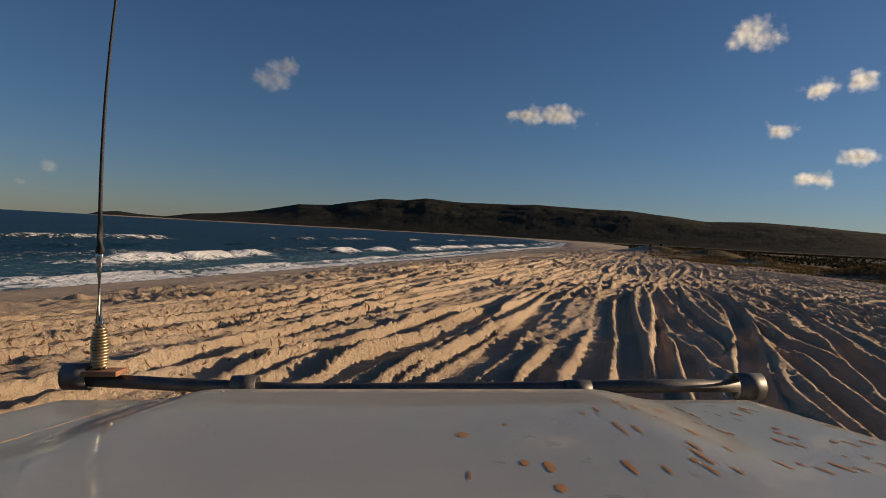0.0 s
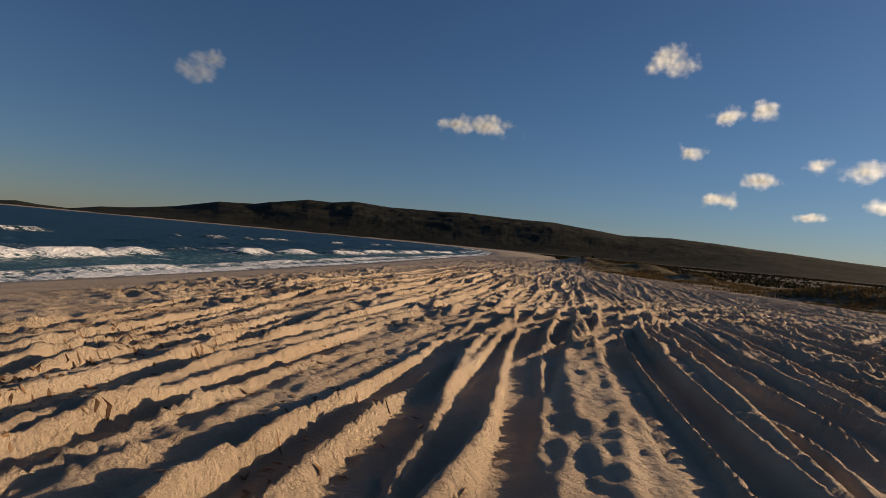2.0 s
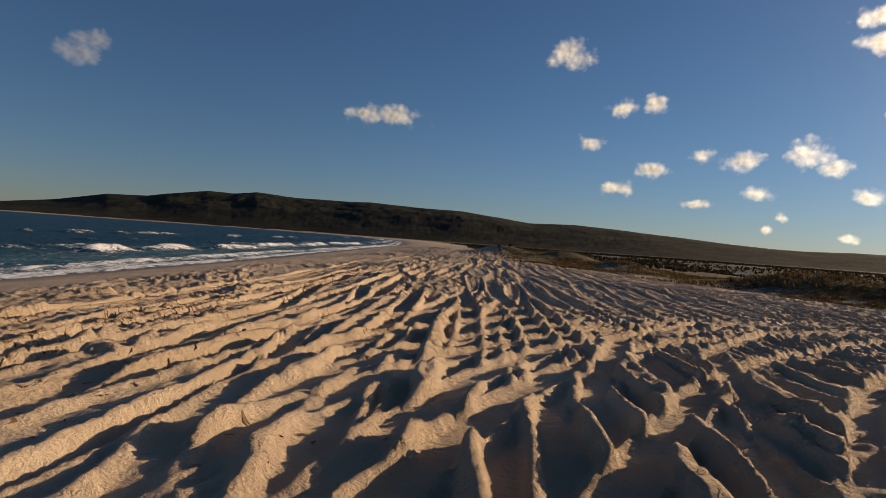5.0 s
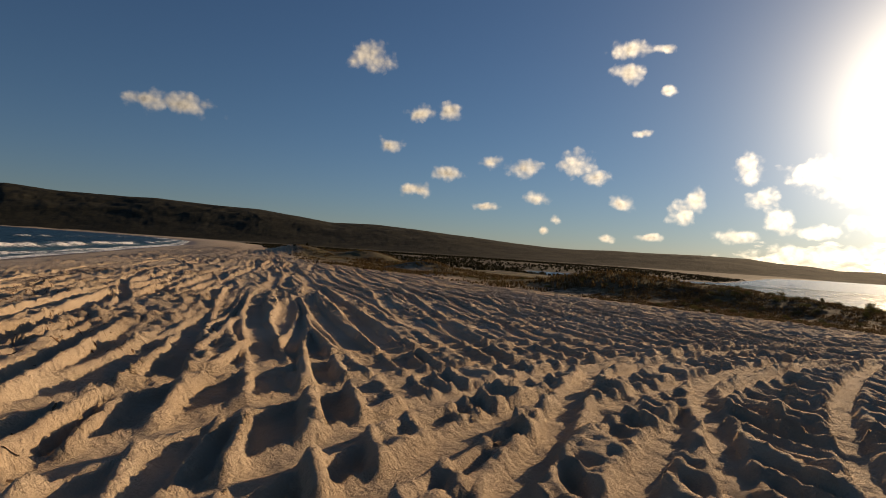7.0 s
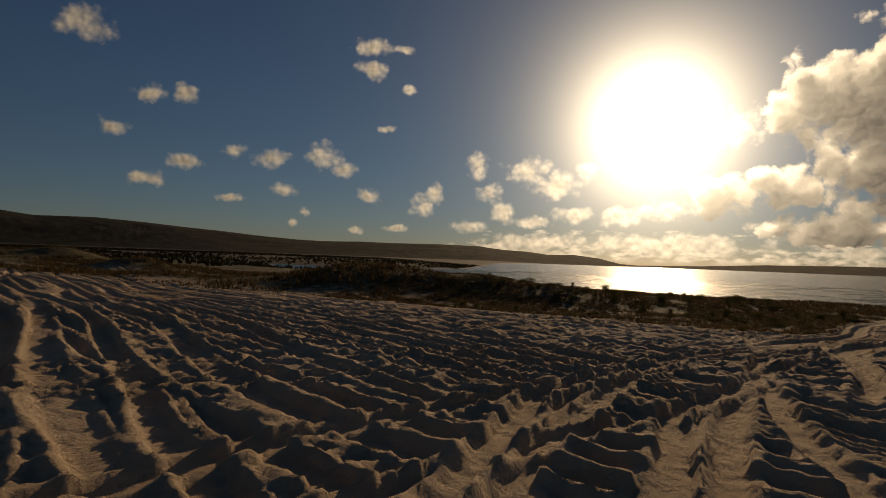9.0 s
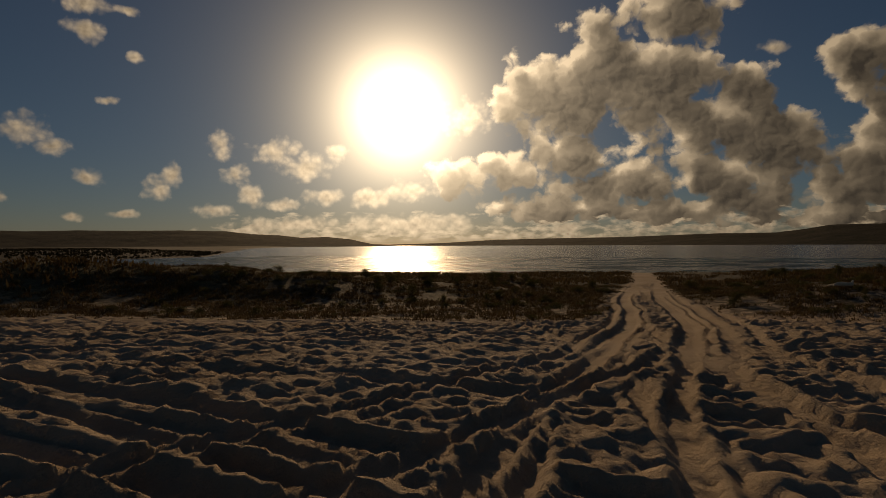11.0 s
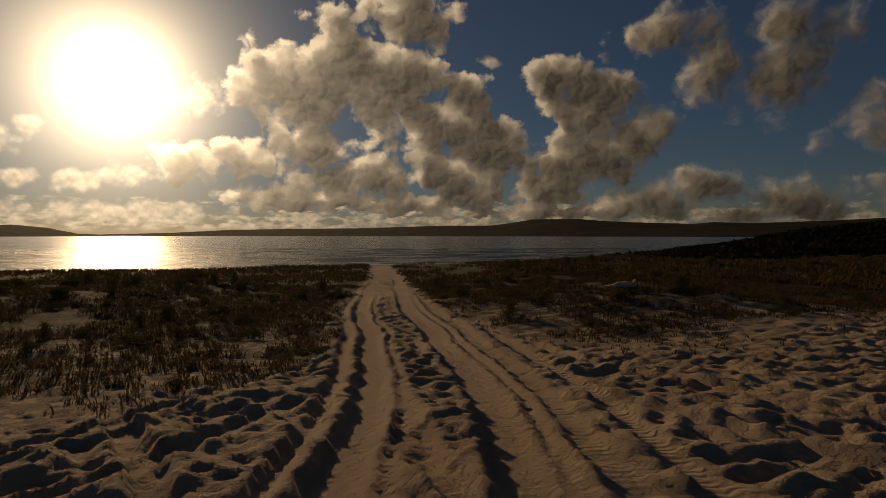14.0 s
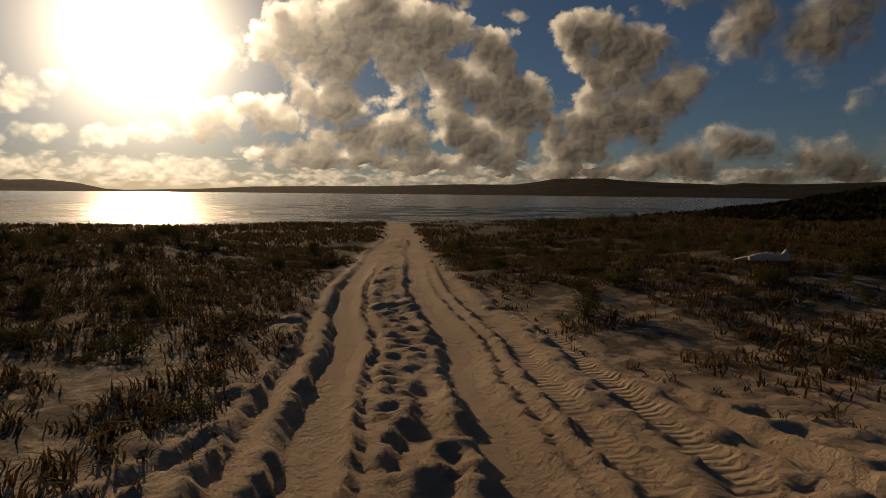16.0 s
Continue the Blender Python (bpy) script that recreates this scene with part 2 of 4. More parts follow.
def sand_material():
    m, n, s = material("sand")
    at = n.add("NewGeometry", out=0)
    veg, wet, churn = attr(n, "veg"), attr(n, "wet"), attr(n, "churn")
    grain = n.noise(at, 60.0, 4.0, 0.7)
    lumps = n.noise(at, 9.0, 6.0, 0.68)
    big = n.noise(at, 0.35, 4.0)
    tone = n.mix(n.step(big, 0.35, 0.7), (0.52, 0.39, 0.265), (0.62, 0.485, 0.345))
    tone = n.mix(n.math("MULTIPLY", n.step(grain, 0.3, 0.75), 0.35), tone, (0.39, 0.285, 0.185))
    litter = n.math("MULTIPLY", veg, n.step(n.noise(at, 2.2, 6.0, 0.65), 0.40, 0.56))
    tone = n.mix(n.math("MULTIPLY", litter, 0.85), tone, (0.055, 0.043, 0.022))
    # the lighter golden mat is low sunlight painted into the dune colour
    tone = n.mix(n.math("MULTIPLY", attr(n, "mat"), 1.0), tone, n.mix(n.math("MULTIPLY", n.step(n.noise(at, 0.22, 4.0, 0.6), 0.36, 0.6), attr(n, "sunlit")), n.mix(n.step(lumps, 0.35, 0.65), (0.020, 0.017, 0.009), (0.050, 0.038, 0.018)), n.mix(n.step(lumps, 0.35, 0.65), (0.075, 0.060, 0.022), (0.18, 0.135, 0.047))))
    tone = n.mix(n.math("MULTIPLY", wet, 0.75), tone, (0.17, 0.125, 0.085))
    rough = n.math("SUBTRACT", 0.95, n.math("MULTIPLY", wet, 0.45))
    relief = n.math("ADD", n.math("MULTIPLY", grain, 0.16), n.math("MULTIPLY", lumps, n.math("MULTIPLY_ADD", churn, 1.0, 0.6)))
    bars = n.math("MULTIPLY", n.math("SINE", n.math("MULTIPLY", attr(n, "along"), 62.0)), attr(n, "tread"))
    relief = n.math("ADD", relief, n.math("MULTIPLY", bars, n.step(lumps, 0.36, 0.56, 0.0, 0.26)))
    feed(n, s, Base_Color=tone, Roughness=rough, Specular_IOR_Level=0.25, Normal=n.bump(relief, 1.0, 0.075))
    return m


def scrub_material(name, low, high, sandy_below):
    m, n, s = material(name)
    g = n.add("NewGeometry", out=0)
    z = n.tree.nodes.new("ShaderNodeSeparateXYZ")
    n.put(z, 0, g)
    f = n.math("ADD", n.math("MULTIPLY", n.noise(g, 0.012, 6.0, 0.65), 0.6), n.math("MULTIPLY", n.noise(g, 0.09, 5.0, 0.7), 0.4))
    tone = n.mix(n.step(f, 0.38, 0.62), low, high)
    bare = n.step(n.noise(g, 0.02, 5.0, 0.6), 0.74, 0.78)
    tone = n.mix(n.math("MULTIPLY", bare, 0.5), tone, (0.16, 0.13, 0.09))
    shore = n.step(n.math("ADD", z.outputs[2], n.math("MULTIPLY", n.noise(g, 0.01, 3.0), 8.0)), sandy_below + 4.5, sandy_below + 3.0)
    shore = n.math("MULTIPLY", shore, n.step(z.outputs[0], 330.0, 260.0))
    tone = n.mix(shore, tone, (0.42, 0.33, 0.24))
    feed(n, s, Base_Color=tone, Roughness=1.0, Specular_IOR_Level=0.05, Normal=n.bump(n.noise(g, 0.12, 6.0, 0.7), 1.0, 1.6))
    return m


def leaf_material(name, a, b, c):
    m, n, s = material(name)
    r = n.add("NewGeometry", out=8)
    at = n.add("NewGeometry", out=0)
    tone = n.mix(n.step(n.noise(at, 0.5, 4.0), 0.35, 0.65), a, b)
    tone = n.mix(n.math("MULTIPLY", n.step(r, 0.55, 1.0), 0.8), tone, c)
    feed(n, s, Base_Color=tone, Roughness=0.9, Specular_IOR_Level=0.08)
    t = n.tree.nodes.new("ShaderNodeBsdfTranslucent")
    n.put(t, 0, tone)
    mixed = n.add("MixShader", 0.28, s.outputs[0], t.outputs[0])
    n.tree.links.new(mixed, n.tree.nodes["Material Output"].inputs[0])
    return m


def sea_material():
    m, n, s = material("sea_water")
    at = n.add("NewGeometry", out=0)
    foam, shallow = attr(n, "foam"), attr(n, "shallow")
    lace = n.math("ADD", n.math("MULTIPLY", n.noise(at, 0.55, 7.0, 0.72, distort=1.5), 0.65), n.math("MULTIPLY", n.noise(at, 2.6, 5.0, 0.7), 0.35))
    white = n.step(n.math("ADD", foam, n.math("MULTIPLY_ADD", lace, 4.6, -2.3)), 0.40, 0.80)
    caps = n.step(n.math("MULTIPLY", n.noise(n.vmath("MULTIPLY", at, (0.05, 0.16, 1.0)), 1.0, 5.0, 0.7), 1.0), 0.70, 0.735)
    white = n.math("MAXIMUM", white, n.math("MULTIPLY", caps, n.step(foam, -1.0, -0.2, 1.0, 0.0)))
    tone = n.mix(shallow, (0.004, 0.026, 0.042), (0.030, 0.105, 0.115))
    tone = n.mix(n.step(n.noise(at, 0.03, 4.0), 0.35, 0.7), tone, (0.007, 0.038, 0.056))
    tone = n.mix(white, tone, (0.78, 0.78, 0.77))
    relief = n.math("ADD", n.noise(n.vmath("MULTIPLY", at, (1.0, 0.45, 1.0)), 0.8, 6.0, 0.62), n.math("MULTIPLY", n.noise(at, 5.0, 4.0, 0.6), 0.15))
    feed(n, s, Base_Color=tone, Roughness=n.lerp(white, 0.0, 1.0, 0.40, 0.9), Specular_IOR_Level=0.12, Normal=n.bump(relief, 1.0, 0.75))
    return m


def lagoon_material():
    m, n, s = material("lagoon_water")
    at = n.add("NewGeometry", out=0)
    relief = n.math("ADD", n.noise(n.vmath("MULTIPLY", at, (1.0, 0.6, 1.0)), 1.6, 6.0, 0.62), n.math("MULTIPLY", n.noise(at, 0.25, 3.0), 0.3))
    tone = n.mix(n.step(n.noise(at, 0.008, 4.0), 0.35, 0.65), (0.035, 0.045, 0.045), (0.055, 0.06, 0.052))
    feed(n, s, Base_Color=tone, Roughness=0.2, IOR=1.33, Normal=n.bump(relief, 1.0, 0.22))
    return m


SAND = sand_material()
HILL = scrub_material("hill_scrub", (0.022, 0.023, 0.017), (0.048, 0.044, 0.029), 1.5)
FAR_SHORE = scrub_material("far_shore_scrub", (0.018, 0.018, 0.012), (0.040, 0.036, 0.023), -8.0)
SEA, LAGOON = sea_material(), lagoon_material()
GRASS = leaf_material("dune_grass", (0.078, 0.053, 0.022), (0.120, 0.072, 0.030), (0.21, 0.15, 0.07))
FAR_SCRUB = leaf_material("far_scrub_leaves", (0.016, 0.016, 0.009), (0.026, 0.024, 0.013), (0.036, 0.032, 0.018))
SHRUB = leaf_material("shrub_leaves", (0.055, 0.058, 0.020), (0.10, 0.088, 0.030), (0.15, 0.125, 0.045))
BARK = plain("bark", (0.10, 0.075, 0.05), 0.9, vary=0.35, scale=20, relief=0.01)
WEED = plain("dry_seaweed", (0.20, 0.105, 0.045), 0.85, vary=0.5, scale=9, relief=0.01)
BLEACHED = plain("bleached_wood", (0.60, 0.52, 0.40), 0.85, vary=0.2, scale=14, relief=0.006)
FOAM = plain("swash_foam", (0.75, 0.74, 0.70), 0.9, vary=0.1, scale=3)


# ---- tools for meshes ----
def sheet(name, xs, ys, zs, mat, attrs=None, smooth=True):
    """A grid mesh from arrays of one shape (rows, columns)."""
    rows, cols = xs.shape
    me = bpy.data.meshes.new(name)
    me.vertices.add(rows * cols)
    me.vertices.foreach_set("co", np.stack([xs, ys, zs], -1).astype(np.float32).ravel())
    i = np.arange(rows * cols, dtype=np.int32).reshape(rows, cols)
    quads = np.stack([i[:-1, :-1], i[:-1, 1:], i[1:, 1:], i[1:, :-1]], -1).reshape(-1)
    faces = len(quads) // 4
    me.loops.add(len(quads))
    me.loops.foreach_set("vertex_index", quads)
    me.polygons.add(faces)
    me.polygons.foreach_set("loop_start", np.arange(0, len(quads), 4, dtype=np.int32))
    me.polygons.foreach_set("use_smooth", np.full(faces, smooth))
    me.update(calc_edges=True)
    for key, values in (attrs or {}).items():
        me.attributes.new(key, "FLOAT", "POINT").data.foreach_set("value", values.astype(np.float32).ravel())
    me.materials.append(mat)
    return new(name, me)


def triangles(name, verts, tris, mat, parent=None, smooth=False):
    """A mesh from arrays of places and of corner numbers, three a face."""
    me = bpy.data.meshes.new(name)
    me.vertices.add(len(verts))
    me.vertices.foreach_set("co", np.asarray(verts, np.float32).ravel())
    t = np.asarray(tris, np.int32).ravel()
    me.loops.add(len(t))
    me.loops.foreach_set("vertex_index", t)
    me.polygons.add(len(t) // 3)
    me.polygons.foreach_set("loop_start", np.arange(0, len(t), 3, dtype=np.int32))
    me.polygons.foreach_set("use_smooth", np.full(len(t) // 3, smooth))
    me.update(calc_edges=True)
    me.materials.append(mat)
    ob = new(name, me)
    ob.parent = parent
    return ob


def part(name, bm, mat, parent, label="", smooth=True):
    """Links a bmesh as one mesh object under a thing or a part."""
    me = bpy.data.meshes.new(name)
    bmesh.ops.recalc_face_normals(bm, faces=bm.faces)
    bm.to_mesh(me)
    bm.free()
    me.materials.append(mat)
    me.polygons.foreach_set("use_smooth", np.full(len(me.polygons), smooth))
    ob = new(name, me)
    ob.parent = parent
    return tagged(ob, label)


def lattice(x, y, seed):
    h = (x.astype(np.int64) * 374761393 + y.astype(np.int64) * 668265263 + seed * 974711) & 0xFFFFFFFF
    h = ((h ^ (h >> 13)) * 1274126177) & 0xFFFFFFFF
    return ((h ^ (h >> 16)) & 0xFFFF) / 65535.0


def value_noise(x, y, seed=0):
    xi, yi = np.floor(x), np.floor(y)
    fx, fy = x - xi, y - yi
    fx, fy = fx * fx * (3 - 2 * fx), fy * fy * (3 - 2 * fy)
    a, b = lattice(xi, yi, seed), lattice(xi + 1, yi, seed)
    c, d = lattice(xi, yi + 1, seed), lattice(xi + 1, yi + 1, seed)
    return (a + (b - a) * fx) * (1 - fy) + (c + (d - c) * fx) * fy


def fractal(x, y, seed=0, octaves=4, rough=0.5):
    total, size, norm = 0.0, 1.0, 0.0
    for o in range(octaves):
        total = total + size * value_noise(x * 2 ** o + 17.3 * o, y * 2 ** o - 9.1 * o, seed + o)
        norm += size
        size *= rough
    return total / norm


def smooth(v, lo, hi):
    t = np.clip((v - lo) / (hi - lo), 0, 1)
    return t * t * (3 - 2 * t)


# ---- the lie of the land ----
WATER = -2.0
SHORE_Y = [-400, 0, 24, 36, 53, 80, 95, 211, 300, 600, 1000, 1500, 4000]
SHORE_X = [-150, -28, -20.5, -16.5, -11, -2.5, 1.6, 34, 60, 125, 160, 120, -600]
LAGOON_Y = [-900, -300, -100, -40, 0, 30, 60, 85, 100, 118, 140, 200, 260, 400, 900, 4000]
LAGOON_X = [878, 342, 178, 118, 96, 93, 94, 96, 106, 112, 114, 170, 250, 400, 900, 3500]
NORTH_X = [60, 158, 176, 203, 365, 731, 1209, 2000]
NORTH_Y = [400, 156, 144, 138, 212, 378, 535, 800]
SCRUB_Y = [-200, -30, 13, 22, 26, 30, 45, 55, 70, 83, 120, 300, 4000]
SCRUB_X = [60, 38, 36.0, 34.8, 35.0, 33.2, 33, 32.0, 30, 31, 40, 95, 900]
TRACK = [(24.0, 30.2), (28.0, 29.0), (32.0, 27.9), (36.0, 27.2), (40.0, 26.7), (44.0, 26.2), (50.0, 25.0), (57.0, 23.6), (66.0, 21.6), (93.0, 17.0)]
ALONG = np.array((math.sin(radians(19)), math.cos(radians(19))))
ACROSS = np.array((ALONG[1], -ALONG[0]))


def away_from(points, x, y):
    """Distance to a line of points, and how far along it the nearest place lies."""
    best, where, gone = np.full(x.shape, 1e9), np.zeros(x.shape), 0.0
    for (x0, y0), (x1, y1) in zip(points, points[1:]):
        dx, dy = x1 - x0, y1 - y0
        size = math.hypot(dx, dy)
        t = np.clip(((x - x0) * dx + (y - y0) * dy) / size ** 2, 0, 1)
        d = np.hypot(x - x0 - t * dx, y - y0 - t * dy)
        where = np.where(d < best, gone + t * size, where)
        best = np.minimum(best, d)
        gone += size
    return best, where


def from_sea(x, y):
    return (x - np.interp(y, SHORE_Y, SHORE_X)) * 0.96


def to_lagoon(x, y):
    near = np.interp(y, LAGOON_Y, LAGOON_X) + 1.5 * np.sin(y / 9.0) - x
    return np.maximum(near, (y - np.interp(x, NORTH_X, NORTH_Y)) * 0.95)


def scrub_cover(x, y):
    """How thickly plants cover the ground, 0 to 1."""
    edge = x - np.interp(y, SCRUB_Y, SCRUB_X) + 3.0 * (fractal(x / 3.0, y / 3.0, 40, 4) - 0.5)
    cover = 0.30 * smooth(edge, -3.0, 0.0) + 0.70 * smooth(edge, -0.6, 2.0)
    d, _ = away_from(TRACK, x, y)
    left = y > np.interp(x, [p[0] for p in TRACK], [p[1] for p in TRACK])
    wide = np.where(left, np.interp(x, [30, 35, 38, 60], [2.8, 2.0, 1.35, 1.2]), np.interp(x, [30, 36, 41, 50, 60], [3.3, 2.7, 1.9, 1.5, 1.2]))
    cover = cover * smooth(d + 1.1 * (fractal(x / 1.2, y / 1.2, 44, 3) - 0.5), wide - 0.3, wide + 0.6)
    for px, py, wx, wy in ((37, 88, 2.5, 7), (33, 62, 2.0, 4), (41, 79, 2.0, 3)):
        cover = cover * (1 - 0.95 * np.exp(-((x - px) / wx) ** 2 - ((y - py) / wy) ** 2))
    cover = cover * smooth(to_lagoon(x, y), 0.5, 2.0) * smooth(from_sea(x, y), 25, 35)
    return cover


MOUNDS = [(45, 46, 5, 5, 1.2), (43, 54.5, 6, 5, 1.65), (51, 49, 6, 5, 0.6), (54, 39, 7, 5, 0.6), (44, 40, 4, 3, 0.6), (38, 52, 3.5, 3.5, 0.25),
          (44.5, 83, 4, 4, 1.35), (40, 112, 5, 4, 1.6), (50, 108, 5, 4.5, 1.6), (36, 66, 3, 3, 0.35), (40, 61, 4, 3, 0.35), (48, 34, 5, 3, 0.30), (57, 33, 6, 4, 0.40), (74, 5, 8, 5, 0.45), (82, -8, 9, 6, 0.8),
          (62, -6, 8, 6, 0.6), (89, -34, 10, 9, 1.1), (104, -66, 20, 14, 3.2), (112, -92, 26, 16, 4.2), (50, 12, 5, 3, 0.3), (60, 13, 6, 3, 0.35), (41.5, 18.5, 5, 4, 0.75)]


def land(x, y):
    """Height of the ground without tracks."""
    sea, lag = from_sea(x, y), to_lagoon(x, y)
    z = np.interp(sea, [-200, -40, -6, 0, 6, 13, 21, 30], [-9, -5, -2.7, WATER, -1.2, -0.45, -0.03, 0.0])
    flat = np.interp(lag, [-300, -20, 0, 3, 15, 57, 64, 72], [-6, -3.2, WATER, -1.8, -1.65, -0.55, -0.18, 0.0])
    z = np.minimum(z, flat)
    for mx, my, wx, wy, up in MOUNDS:
        z = z + up * np.exp(-((x - mx) / wx) ** 2 - ((y - my) / wy) ** 2)
    far = smooth(np.hypot(x - 15, y - 25), 48, 115) * smooth(sea, 25, 50) * smooth(lag, 4, 28) * np.maximum(smooth(y, 56, 85), smooth(-y, 15, 45))
    z = z + far * (0.05 + 0.65 * fractal(x / 32.0, y / 32.0, 7, 4))
    return z + 0.25 * (fractal(x / 9.0, y / 9.0, 3, 3) - 0.5) * smooth(sea, 4, 14)


RNG = np.random.RandomState(5)
BEACH_TRACKS = []
for v in np.concatenate([np.linspace(-9.5, 9.5, 16) + RNG.uniform(-0.5, 0.5, 16), RNG.uniform(-14, 24, 9), RNG.uniform(0, 14, 5)]):
    BEACH_TRACKS.append((v, RNG.choice((-0.06, -0.02, -0.01, 0.0, 0.0, 0.01, 0.02)), RNG.uniform(0.1, 0.7), RNG.uniform(14, 40), RNG.uniform(0, 6.3),
                         RNG.uniform(0.11, 0.23), RNG.uniform(0.07, 0.14)))
# tracks that swing from the beach towards the lagoon: middle, radius, from and to azimuth
TURNS = [(17.5, 13.5, 17.3, -75, 20), (19.5, 10.0, 20.5, -70, 14), (13.5, 20.0, 12.5, -85, 30), (25.0, 2.0, 27.0, -60, 12), (24.0, 55.0, 26.0, 120, 190)]

TURN_INS = [([(6, 22), (9.5, 27), (14, 30.2), (19, 31.2), (24, 30.2), (30, 28.3), (33, 27.6)], 0.14, 0.07),
            ([(12, 40), (17, 36.5), (22, 33), (27, 29.8), (31, 28.2), (34, 27.4)], 0.13, 0.06),
            ([(13, 20), (19, 25), (24, 27.4), (30, 27.8), (35, 27.0)], 0.14, 0.07),
            ([(23, 14), (25.5, 20), (29, 24.5), (34, 25.6), (40, 25.2)], 0.13, 0.06),
            ([(26, 44), (28, 37), (31, 31.5), (36, 27.9), (41, 26.3)], 0.12, 0.05)]


def rut(z, d, half, deep, strength, sharp=0.11, thrown=0.03):
    """Presses one wheel's groove, with its thrown-up edges, into the heights z."""
    w = strength * (1 - smooth(d, half * 0.88, half * 1.14))
    lip = strength * np.maximum(0, 1 - np.abs(d - half * 1.14 - 0.06) / sharp)
    return z * (1 - w) * (1 - 0.5 * lip) - deep * w + (deep * 0.6 + thrown) * lip


def creases(n, thin):
    """Narrow sharp crests along the middle level of a noise."""
    return np.maximum(0, 1 - thin * np.abs(2 * n - 1))


def tracks(x, y):
    """Grooves and churned sand as heights over the land, how churned it is, where treads show and the way along them."""
    s, v = x * ALONG[0] + y * ALONG[1], x * ACROSS[0] + y * ACROSS[1]
    sea = from_sea(x, y)
    cover = scrub_cover(x, y)
    bare = smooth(sea, 9, 15) * (1 - cover) * smooth(to_lagoon(x, y), 6, 14)
    lumps = fractal(v / 0.8, s / 1.7, 21, 3, 0.5) - 0.5
    fine = fractal(v / 0.24, s / 0.36, 22, 3, 0.6) - 0.5
    patch = smooth(fractal(x / 4.0, y / 4.0, 51, 2), 0.35, 0.65)
    churn = 0.35 + 0.65 * patch
    west = 1 - smooth(v, -7, 1)
    inland = smooth(x, 16, 25)
    open_sand = smooth(x, 6, 14) * (1 - smooth(np.abs(y - 26), 26, 44))
    grit = fractal(x / 0.15, y / 0.17, 23, 2, 0.6) - 0.5
    z = (0.11 + 0.06 * west - 0.08 * inland) * lumps * churn + 0.05 * fine * churn
    crest = creases(fractal(v / 0.46 + 0.5 * lumps, s / 1.25, 35, 2, 0.45), 4.5) + 0.45 * creases(fractal(v / 0.40 + s / 1.0, s / 0.6, 37, 2, 0.45), 4.5)
    crest = crest * (0.35 + 0.65 * smooth(fractal(x / 1.3, y / 1.3, 39, 2), 0.35, 0.6))
    z = z + 0.065 * crest * (0.35 + 0.65 * churn) * (1 - 0.7 * open_sand - 0.2 * inland)
    clods = smooth(fractal(x / 0.20, y / 0.23, 95, 2), 0.53, 0.66) * smooth(patch, 0.3, 0.8) * (0.3 + 0.7 * smooth(lumps, -0.1, 0.15))
    z = z + 0.065 * clods * (1 + 0.8 * fine) * (1 - 0.3 * open_sand - 0.4 * inland)
    ripple = np.maximum(creases(fractal(x / 0.34 + 0.8 * lumps, y / 0.75, 97, 2, 0.5), 3.4), 0.8 * creases(fractal(x / 0.6 - y / 1.1, x / 0.7 + y / 0.36, 99, 2, 0.5), 3.8))
    southern = inland * smooth(27.5 - y, 0, 2.5)
    z = z + (0.055 * (1 - 0.4 * southern) * ripple * (0.2 + 0.8 * smooth(fractal(x / 3.0, y / 3.0, 98, 2), 0.3, 0.6)) + 0.12 * (1 - 0.5 * southern) * fine) * open_sand
    z = z + (0.06 + 0.05 * open_sand) * grit * (0.4 + 0.6 * patch)
    wander = fractal(s / 4.0, v / 8.0, 61, 2) - 0.5
    hold = smooth(fractal(s / 14.0, v / 1.6, 71, 2), 0.24, 0.42)
    beach = 1 - smooth(x, 22, 29) * (1 - smooth(y, 36, 48))
    tread = np.zeros(x.shape)
    for v0, slope, sway, length, start, half, deep in BEACH_TRACKS:
        line = v0 + slope * (s - 25) + sway * np.sin(s / length * 6.28 + start)
        for side in (-0.76, 0.76):
            near = np.abs(v - line - side + 0.15 * wander + 0.06 * lumps + 0.06 * fine + 0.04 * grit)
            z = rut(z, near, half, deep * (1 - 0.5 * open_sand), (0.15 + 0.85 * hold) * beach, 0.09, 0.02)
            tread = np.where(near < half * 0.7, 0.25 * hold, tread * (1 - (near < half * 2)))
    for cx, cy, radius, a0, a1 in TURNS:
        r = np.hypot(x - cx, y - cy)
        az = np.degrees(np.arctan2(x - cx, y - cy))
        az = np.where(az < a0 - 20, az + 360, az)
        ends = smooth(az, a0, a0 + 8) * (1 - smooth(az, a1 - 8, a1))
        for side in (-0.76, 0.76):
            z = rut(z, np.abs(r - radius - side + 0.15 * wander + 0.08 * lumps), 0.15, 0.06, ends * (0.3 + 0.7 * hold))
    for line, half, deep in TURN_INS:
        near, gone = away_from(line, x, y)
        last = smooth(gone, 0.0, 2.0)
        z = rut(z, np.abs(near - 0.76 + 0.2 * wander + 0.10 * lumps + 0.04 * fine), half, deep * 0.8, last * (0.5 + 0.5 * hold), 0.10)
    z = z + 0.035 * fine + 0.035 * grit + 0.03 * clods * (1 - 0.5 * inland)
    d, gone = away_from(TRACK, x, y)
    offset = y - np.interp(x, [p[0] for p in TRACK], [p[1] for p in TRACK])
    on = smooth(x, 25, 30) * (1 - smooth(x, 90, 94))
    z = z * (1 - on * 0.35 * (1 - smooth(d, 1.6, 3.2)))
    wob = 0.35 * (fractal(x / 5.0, y * 0 + 4, 81, 2) - 0.5)
